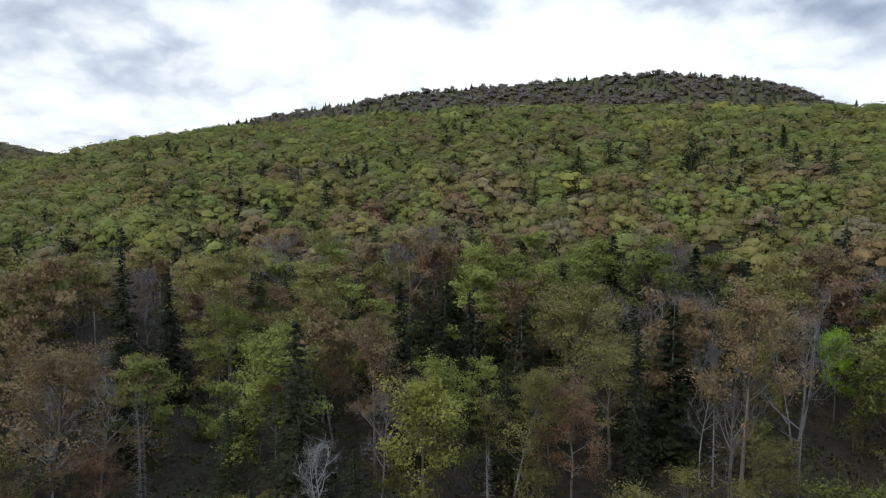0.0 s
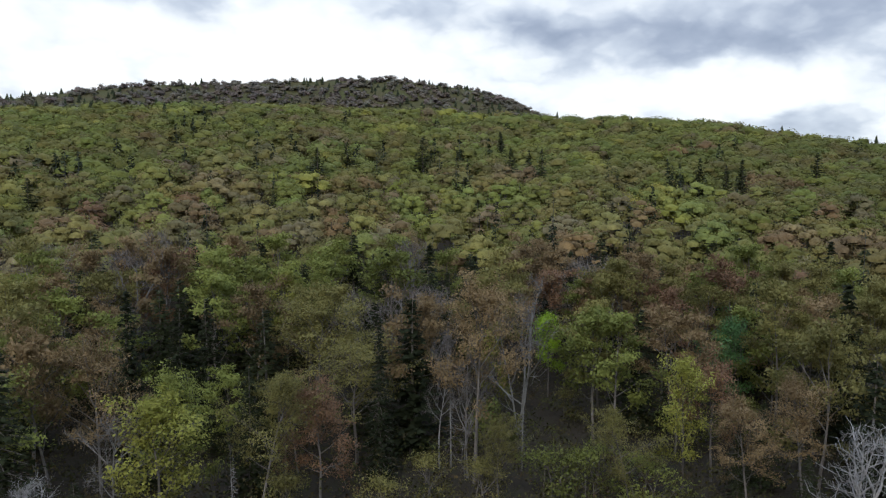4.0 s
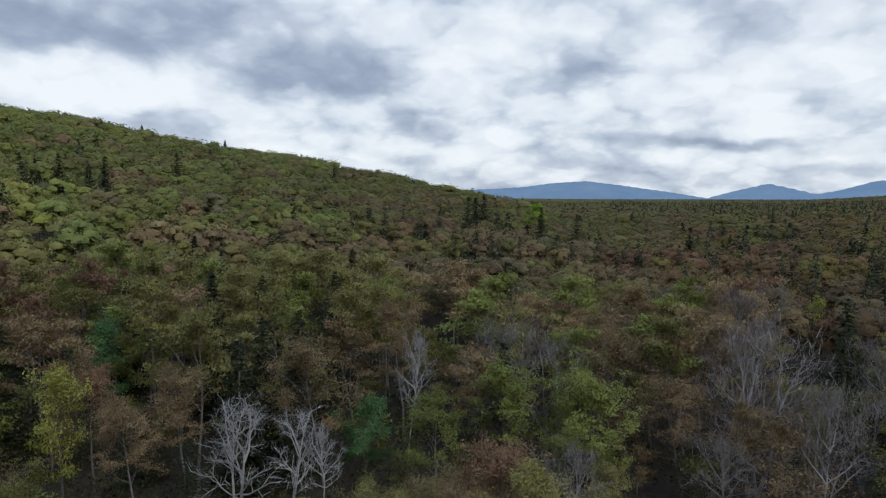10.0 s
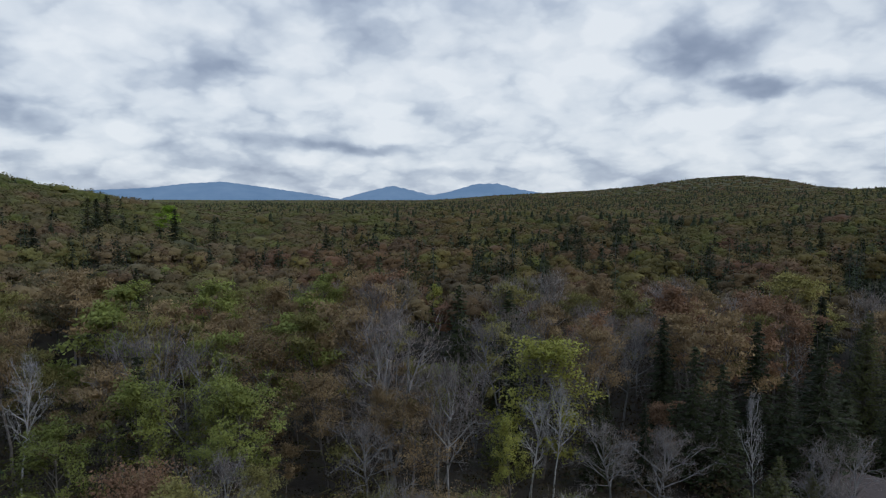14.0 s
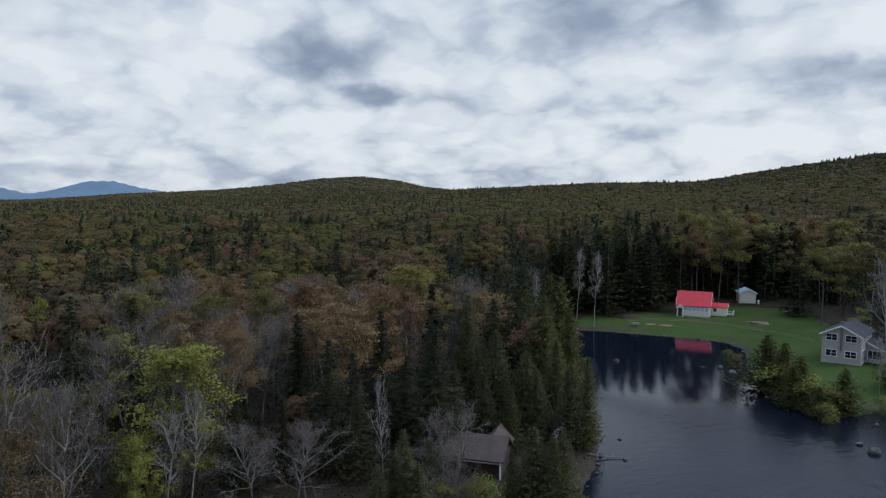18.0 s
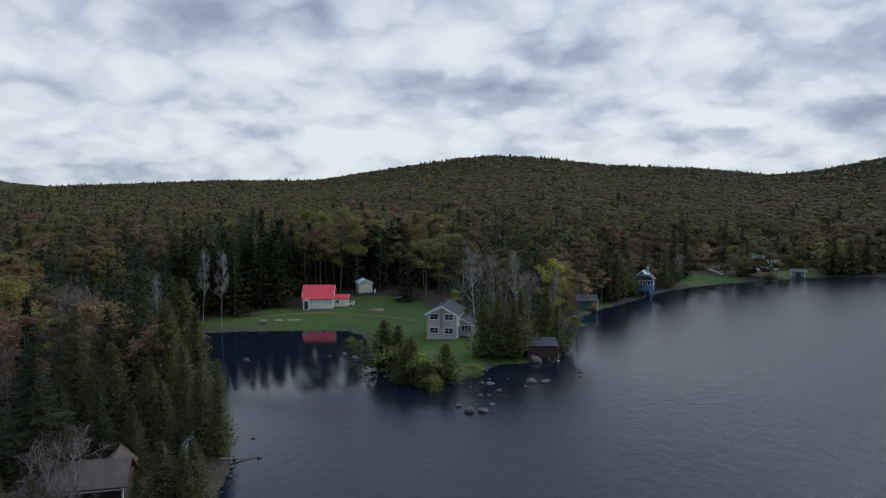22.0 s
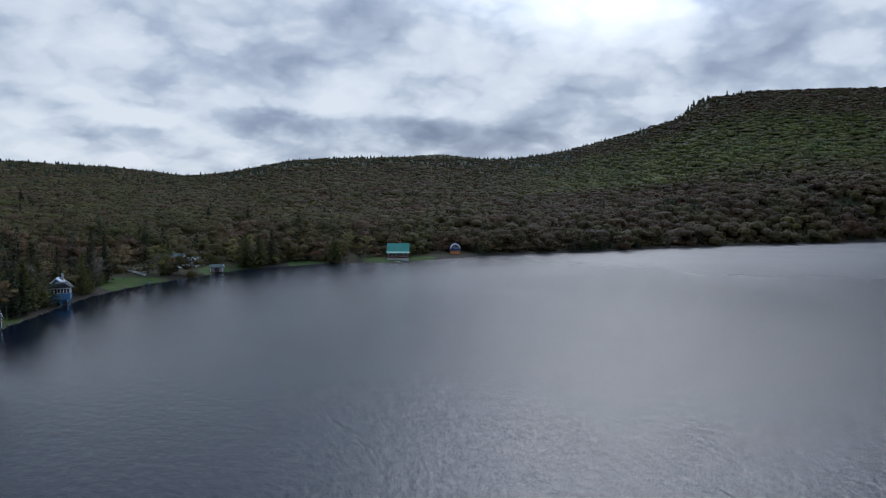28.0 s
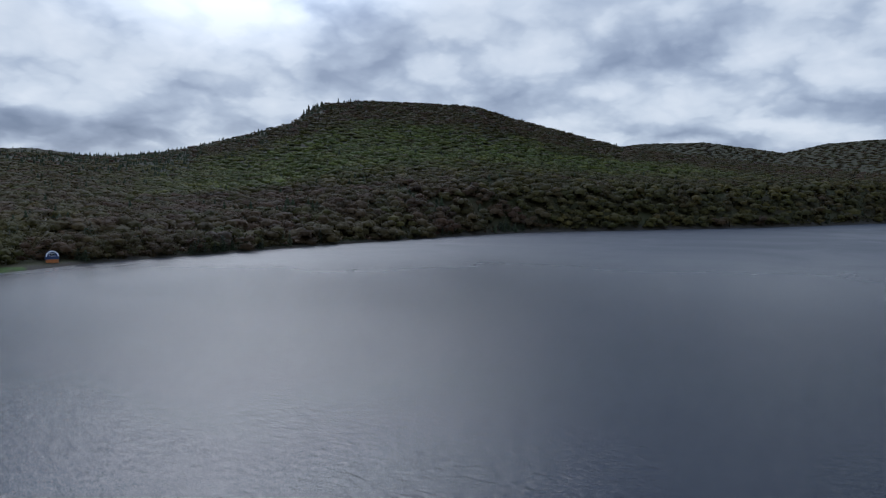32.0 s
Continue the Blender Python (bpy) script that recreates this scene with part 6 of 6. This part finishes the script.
def log_cabin():
    h = stand("cabin", 201.7, 322.0, 2, land_z(201.7, 322), "reddish log cabin with a green metal roof and porch", "house")
    part("terrace", box(-5.0, 5.0, -3.2, 0.0, -0.6, 0.35), M_CONCRETE, h)
    gable_body(h, 10.0, 7.0, 3.2, 3.4, M_LOG, "x", z0=0.3)
    gable_roof(h, 10.0, 7.0, 3.2, 3.4, M_GREENROOF, "x", z0=0.3, over=0.3, ribs=18)
    b = prism([(-2.6, 2.75), (0.0, 3.5), (0.0, 3.64), (-2.6, 2.89)], -5.3, 5.3)
    b.transform(Matrix.Rotation(radians(90), 4, "Z"))
    b.transform(Matrix.Diagonal((-1, 1, 1, 1)))
    bmesh.ops.recalc_face_normals(b, faces=b.faces)
    part("porch_roof", b, M_GREENROOF, h)
    for i in range(6):
        x = -5.0 + i * 2.0
        part("porch_post", box(x - 0.1, x + 0.1, -2.5, -2.3, 0.35, 2.85), M_LOG, h)
    for i in range(18):
        x = -4.9 + i * 0.57
        part("baluster", box(x - 0.05, x + 0.05, -2.44, -2.36, 0.35, 1.2), M_LOG, h)
    part("porch_rail", box(-5.0, 5.0, -2.47, -2.33, 1.2, 1.32), M_LOG, h)
    for i in range(5):
        window(h, -3.8 + i * 1.9, 1.3, 1.1, 1.2, "front", 0.0, 2, 1)
    part("stovepipe", box(0.8, 1.0, 4.6, 4.8, 5.5, 8.3), M_STEEL, h)
    dock = stand("dock", 201.7, 315.5, 0, 0.2, "short pale dock in front of the cabin", "dock")
    for i in range(6):
        part("plank", box(-1.2, 1.2, -2.4 + i * 0.42, -2.02 + i * 0.42, 0.1, 0.18), M_CONCRETE, dock)
    for x in (-1.0, 1.0):
        part("pile", box(x - 0.08, x + 0.08, -2.3, -2.1, -1.6, 0.3), M_TIMBER, dock)


def orange_boathouse():
    h = stand("boathouse", 206.45, 348.0, -4, 0.25, "navy boathouse with an orange lower wall and white arched window", "boathouse")
    part("lower_wall", box(-2.4, 2.4, 0, 5.5, 0, 2.3), M_ORANGE, h)
    part("apron_roof", prism([(-2.7, 2.3), (2.7, 2.3), (2.5, 3.5), (-2.5, 3.5)], -0.3, 5.6), M_NAVY, h)
    line = [(-2.3, 3.5), (2.3, 3.5), (2.0, 4.7), (1.2, 5.5), (0, 5.9), (-1.2, 5.5), (-2.0, 4.7)]
    part("upper_wall", prism(line, 0.1, 5.4), M_NAVY, h)
    rim = [(x * 1.12, 3.5 + (z - 3.5) * 1.08) for x, z in line]
    part("bargeboard", prism([rim[1], rim[2], rim[3], rim[4], rim[5], rim[6], rim[0], (-2.2, 3.5), (-1.8, 4.6), (-1.05, 5.3), (0, 5.65), (1.05, 5.3), (1.8, 4.6), (2.2, 3.5)], -0.15, 0.05), M_WHITE, h)
    window(h, 0, 3.8, 2.0, 1.0, "front", 0.1, 3, 1)
    part("sill_deck", box(-2.6, 2.6, -0.8, -0.02, -0.1, 0.1), M_TIMBER, h)
    for x in (-2.3, 2.3):
        part("pile", box(x - 0.1, x + 0.1, -0.7, -0.5, -1.6, -0.1), M_TIMBER, h)


def forest_camp():
    z = land_z(132.8, 68)
    h = stand("camp", 132.1, 70.0, 14, z, "brown-shingled camp half hidden under cedars", "house")
    gable_body(h, 5.8, 4.8, 2.2, 1.5, M_BROWNWALL, "x")
    gable_roof(h, 5.8, 4.8, 2.2, 1.5, M_BROWNROOF, "x", over=0.45, trim=M_BROWNWALL)
    gable_body(h, 2.4, 4.2, 2.2, 1.2, M_BROWNWALL, "y", 1.5, 2.4, 0.06)
    gable_roof(h, 2.4, 4.2, 2.2, 1.25, M_BROWNROOF, "y", x0=1.5, y0=2.4, z0=0.06, over=0.35)
    part("corner_board", box(2.8, 2.96, -0.06, 0.12, 0, 2.2), M_WHITE, h)
    part("gutter", box(-3.3, 3.3, -0.57, -0.47, 1.78, 1.88), M_TIMBER, h)
    s = stand("shed", 139.6, 80.5, -10, land_z(139.6, 81), "small weathered white gabled shed by the shore", "shed")
    gable_body(s, 2.0, 2.6, 2.0, 1.0, M_WHITE, "y")
    gable_roof(s, 2.0, 2.6, 2.0, 1.0, M_DARKROOF, "y", over=0.2)
    door(s, 0.0, 0.05, 0.8, 1.7, M_TIMBER, "front", 0.0)


def rock_mesh(seed, flat=0.6):
    rng = np.random.default_rng(seed)
    b = bmesh.new()
    bmesh.ops.create_icosphere(b, subdivisions=3, radius=1.0)
    off = Vector(rng.uniform(-50, 50, 3))
    for v in b.verts:
        k = 1 + 0.45 * noise.noise(v.co * 1.1 + off) + 0.28 * abs(noise.noise(v.co * 2.4 + off)) + 0.1 * noise.noise(v.co * 6 + off)
        v.co = Vector((v.co.x * k, v.co.y * k * 0.8, v.co.z * k * flat))
    me = bpy.data.meshes.new("rock")
    b.to_mesh(me)
    b.free()
    me.materials.append(M_ROCK)
    return me


ROCKS = [rock_mesh(s, f) for s, f in ((1, 0.7), (2, 0.5), (3, 0.85), (4, 0.6))]


def rock(az, r, size, k=0, z=None, sink=0.25, label="grey granite boulder standing out of the shallow water"):
    ob = new("boulder", ROCKS[k % 4])
    z = 0.0 if z is None else z
    ob.matrix_world = Matrix.Translation(at(az, r, z + size * sink)) @ Matrix.Rotation(az * 7.7 + k, 4, "Z") @ Matrix.Diagonal((size, size, size, 1))
    return tagged(ob, label, "boulder", "boulders off the point")


def shore_rocks():
    for az, r, s, k in ((162.16, 94.1, 0.95, 2), (163.33, 94.6, 1.15, 1), (164.08, 97.6, 0.62, 1), (161.27, 96.5, 0.62, 3), (163.13, 101.8, 0.6, 0), (163.86, 102.2, 0.42, 1), (164.65, 104.3, 0.62, 2), (163.94, 108.5, 0.9, 1),
                        (163.2, 108.9, 0.5, 3), (162.21, 106.0, 0.45, 2), (163.85, 111.4, 0.35, 1), (165.4, 111.8, 0.25, 1), (167.35, 110.4, 1.05, 0), (168.53, 110.8, 1.15, 1), (166.81, 107.4, 0.5, 3), (171.41, 118.4, 0.5, 1), (171.3, 115.7, 0.38, 3),
                        (167.6, 124.4, 1.9, 0), (143.82, 128.6, 0.75, 2), (150.45, 128.7, 0.5, 1), (144.22, 86.7, 0.4, 3), (144.7, 80.0, 0.45, 0), (141.9, 84, 0.7, 1), (158.2, 110.5, 0.7, 0), (160.7, 113.6, 0.8, 2), (161.3, 114.6, 0.6, 1), (152.6, 126.5, 0.9, 0),
                        (151.7, 129.3, 0.7, 2), (170.5, 168.5, 0.9, 1), (171.2, 166.5, 0.6, 2)):
        rock(az, r, s * 0.68, k, sink=0.1)
    # stones along the bank
    rng = np.random.default_rng(31)
    line = rounded(SHORE, 2)
    nxt = np.roll(line, -1, 0)
    for a, b in zip(line, nxt):
        r = np.hypot(*a)
        az = np.degrees(np.arctan2(a[0], a[1])) % 360
        if not (138 < az < 206 and 70 < r < 330):
            continue
        n = int(np.hypot(*(b - a)) / (2.6 if r < 200 else 5.0)) + 1
        for _ in range(n):
            p = a + (b - a) * rng.uniform() + rng.normal(size=2) * 0.5
            paz, pr = np.degrees(np.arctan2(p[0], p[1])) % 360, np.hypot(*p)
            rock(paz, pr, rng.uniform(0.12, 0.34), int(rng.integers(0, 4)), 0.05, 0.2, "rounded grey stone on the lake bank")


def log(az0, r0, az1, r1, z0, z1, rad, label, mat=None):
    p0, p1 = np.array(at(az0, r0, z0)), np.array(at(az1, r1, z1))
    rng = np.random.default_rng(int(az0 * 10))
    way_ = p1 - p0
    pts, rr = bend(rng, p0, way_, np.linalg.norm(way_), 6, rad, rad * 0.4, 0.05, 0.0)
    store = [(pts[i], pts[i + 1], rr[i], rr[i + 1]) for i in range(6)]
    for _ in range(5):
        k = rng.integers(1, 5)
        d = rng.normal(size=3)
        store.append((pts[k], pts[k] + d * 0.35, rad * 0.4, 0.01))
    v, t = segs(store, 8)
    tagged(new("log", raw_mesh("log", v, t, mat or M_DEAD, None, True)), label, "log")


def rowing_boat(az, r, turn, z, length, mat, label):
    h = stand("boat", az, r, turn, z, label, "boat", "boats on the shore")
    b = bmesh.new()
    rings = []
    for i in range(9):
        u = i / 8 * 2 - 1
        w = 0.62 * (1 - abs(u) ** 2.4) ** 0.6 + 0.03
        lift = 0.16 * abs(u) ** 2
        ring = [(u * length / 2, w * math.sin(a), lift + 0.5 - 0.5 * math.cos(a)) for a in np.linspace(-1.45, 1.45, 9)]
        rings.append([b.verts.new(c) for c in ring])
    for i in range(8):
        for j in range(8):
            b.faces.new((rings[i][j], rings[i + 1][j], rings[i + 1][j + 1], rings[i][j + 1]))
    bmesh.ops.solidify(b, geom=b.faces[:], thickness=0.04)
    part("hull", b, mat, h)
    for u in (-0.25, 0.2):
        part("thwart", box(u * length - 0.12, u * length + 0.12, -0.52, 0.52, 0.3, 0.34), M_TIMBER, h)


def picnic_table():
    h = stand("picnic_table", 145.2, 161.5, 20, land_z(145.2, 161.5), "weathered grey picnic table on the lawn", "table")
    for i in range(4):
        part("plank", box(-0.9, 0.9, -0.38 + i * 0.19, -0.21 + i * 0.19, 0.72, 0.76), M_TIMBER, h)
    for y in (-0.75, 0.6):
        part("bench", box(-0.9, 0.9, y, y + 0.26, 0.42, 0.46), M_TIMBER, h)
    for x in (-0.6, 0.6):
        part("crossbeam", box(x - 0.05, x + 0.05, -0.72, 0.84, 0.34, 0.42), M_TIMBER, h)
        for y in (-0.4, 0.3):
            part("leg", box(x - 0.05, x + 0.05, y, y + 0.12, 0, 0.72), M_TIMBER, h)


def heap(az, r, w, d, hgt, mat, label, seed, name="brush_mound"):
    """A low uneven pile of earth, brush or stones."""
    rng = np.random.default_rng(seed)
    b = bmesh.new()
    bmesh.ops.create_icosphere(b, subdivisions=3, radius=1.0)
    off = Vector(rng.uniform(-40, 40, 3))
    for v in b.verts:
        k = 1 + 0.35 * noise.noise(v.co * 1.6 + off) + 0.2 * noise.noise(v.co * 5 + off)
        v.co = Vector((v.co.x * k * w / 2, v.co.y * k * d / 2, v.co.z * k * hgt))
    ob = part(name, b, mat)
    ob.matrix_world = Matrix.Translation(at(az, r, land_z(az, r))) @ Matrix.Rotation(radians(-az), 4, "Z")
    tagged(ob, label, "heap")


def parked_truck(az, r, turn):
    h = stand("pickup_truck", az, r, turn, land_z(az, r), "pale pickup truck parked among the trees", "truck")
    part("body", box(-2.6, 2.6, -0.9, 0.9, 0.5, 1.05, 0.08), M_WHITE, h)
    b = prism([(-0.6, 1.05), (1.4, 1.05), (1.0, 1.75), (-0.4, 1.75)], -0.8, 0.8)
    part("cab", b, M_GLASS, h)
    part("cab_roof", box(-0.42, 1.02, -0.82, 0.82, 1.75, 1.82, 0.02), M_WHITE, h)
    for x in (-1.7, 1.7):
        for y in (-0.92, 0.72):
            b = bmesh.new()
            bmesh.ops.create_cone(b, cap_ends=True, segments=18, radius1=0.38, radius2=0.38, depth=0.2, matrix=Matrix.Translation((x, y + 0.1, 0.38)) @ Matrix.Rotation(radians(90), 4, "X"))
            part("wheel", b, M_DARKROOF, h)


def lane():
    """Two worn wheel tracks along the lawn in front of the cottage."""
    m = M_EARTH
    pts = [(144.6, 167), (146.5, 169), (149.0, 169.5), (151.5, 168), (154.0, 165), (156.5, 160.5), (158.2, 156)]
    for off in (-0.75, 0.75):
        v = []
        for az, r in pts:
            for k in (-0.16, 0.16):
                p = at(az, r + off + k)
                v.append((p.x, p.y, 0))
        v = np.array(v, float)
        fine = []
        for i in range(len(pts) - 1):
            for u in np.linspace(0, 1, 12, endpoint=False):
                fine.append(v[2 * i] * (1 - u) + v[2 * i + 2] * u), fine.append(v[2 * i + 1] * (1 - u) + v[2 * i + 3] * u)
        fine = np.array(fine)
        fine[:, 2] = ground(fine[:, 0], fine[:, 1]) + 0.07
        n = len(fine) // 2
        i = np.arange(n - 1)
        tagged(new("track", raw_mesh("track", fine, np.stack([2 * i, 2 * i + 1, 2 * i + 3, 2 * i + 2], 1), m, None, True)), "worn earth wheel track across the lawn", "track", kind="structure")


grey_house()
red_cottage()
garden_shed()
boathouse(168.2, 125.6, -6, 0.35, 5.2, 6.0, 2.3, 0.9, M_BROWNWALL, M_DARKROOF, "dark brown boathouse standing over the water", False)
boathouse(171.7, 181.0, -14, 0.55, 6.0, 4.2, 2.3, 1.2, M_GREENWALL, M_DARKROOF, "dark green boathouse with white corner boards", True, M_WHITE)
blue_house()
sage_house()
log_cabin()
orange_boathouse()
forest_camp()
shore_rocks()
log(141.6, 79.5, 144.9, 80.0, 0.5, 0.05, 0.10, "bleached driftwood log lying out over the water")
log(141.0, 82.0, 143.2, 82.6, 0.6, 0.1, 0.05, "thin fallen branch at the water's edge")
log(139.4, 152.0, 140.9, 150.0, 1.8, 0.1, 0.2, "fallen white trunk leaning into the cove", M_BIRCH)
log(177.6, 246.0, 179.0, 245.0, 0.5, 0.15, 0.2, "grey driftwood on the bank")
picnic_table()
heap(146.4, 163.5, 2.6, 1.6, 0.3, M_EARTH, "patch of bare brown earth and dead grass", 41, "earth_heap")
heap(147.6, 163.0, 3.2, 1.8, 0.3, M_EARTH, "heap of raked brown leaves on the lawn", 42, "leaf_heap")
heap(144.6, 170.0, 5.0, 2.6, 0.6, M_BROWNWALL, "brush pile at the edge of the wood", 43)
heap(154.3, 171.0, 4.6, 2.4, 0.45, M_EARTH, "low heap of brush and stones behind the lawn", 44)
heap(156.6, 186.0, 4.0, 2.0, 0.5, M_TIMBER, "pile of old grey boards beside the shed", 45, "board_pile")
parked_truck(166.0, 196.0, 60)
parked_truck(168.6, 190.0, 75)
lane()
rowing_boat(182.2, 258.5, 82, 0.0, 6.0, M_BOAT, "pale blue boat moored at the bank")
for i in range(5):
    rowing_boat(181.0 + i * 0.25, 280 - i * 2.4, 60 + i * 9, land_z(181.0 + i * 0.25, 280 - i * 2.4), 4.2, M_WHITE, "upturned white canoe stored on the lawn")
rowing_boat(194.1, 320.0, 60, land_z(194.1, 320), 4.5, M_WHITE, "white boat drawn up on the bank")
rowing_boat(197.1, 322.0, 40, land_z(197.1, 322), 4.2, M_WHITE, "small white boat on the shore under trees")
mast = stand("flagpole", 169.55, 125.0, 0, 0.0, "thin pale flagpole beside the boathouse", "pole")
part("pole", box(-0.04, 0.04, -0.04, 0.04, -1.0, 9.5), M_STEEL, mast)
part("base", box(-0.25, 0.25, -0.25, 0.25, -1.4, 0.25), M_CONCRETE, mast)
tower = stand("lookout_stand", 179.4, 300.0, 0, land_z(179.4, 300), "narrow timber lookout stand with a pale rail", "stand")
for x in (-1.0, 1.0):
    for y in (-1.0, 1.0):
        part("leg", box(x - 0.1, x + 0.1, y - 0.1, y + 0.1, -0.3, 5.0), M_WHITE, tower)
part("platform", box(-1.3, 1.3, -1.3, 1.3, 3.4, 3.6), M_TIMBER, tower)
part("roof", prism([(-1.5, 5.0), (1.5, 5.0), (0, 6.4)], -1.5, 1.5), M_DARKROOF, tower)
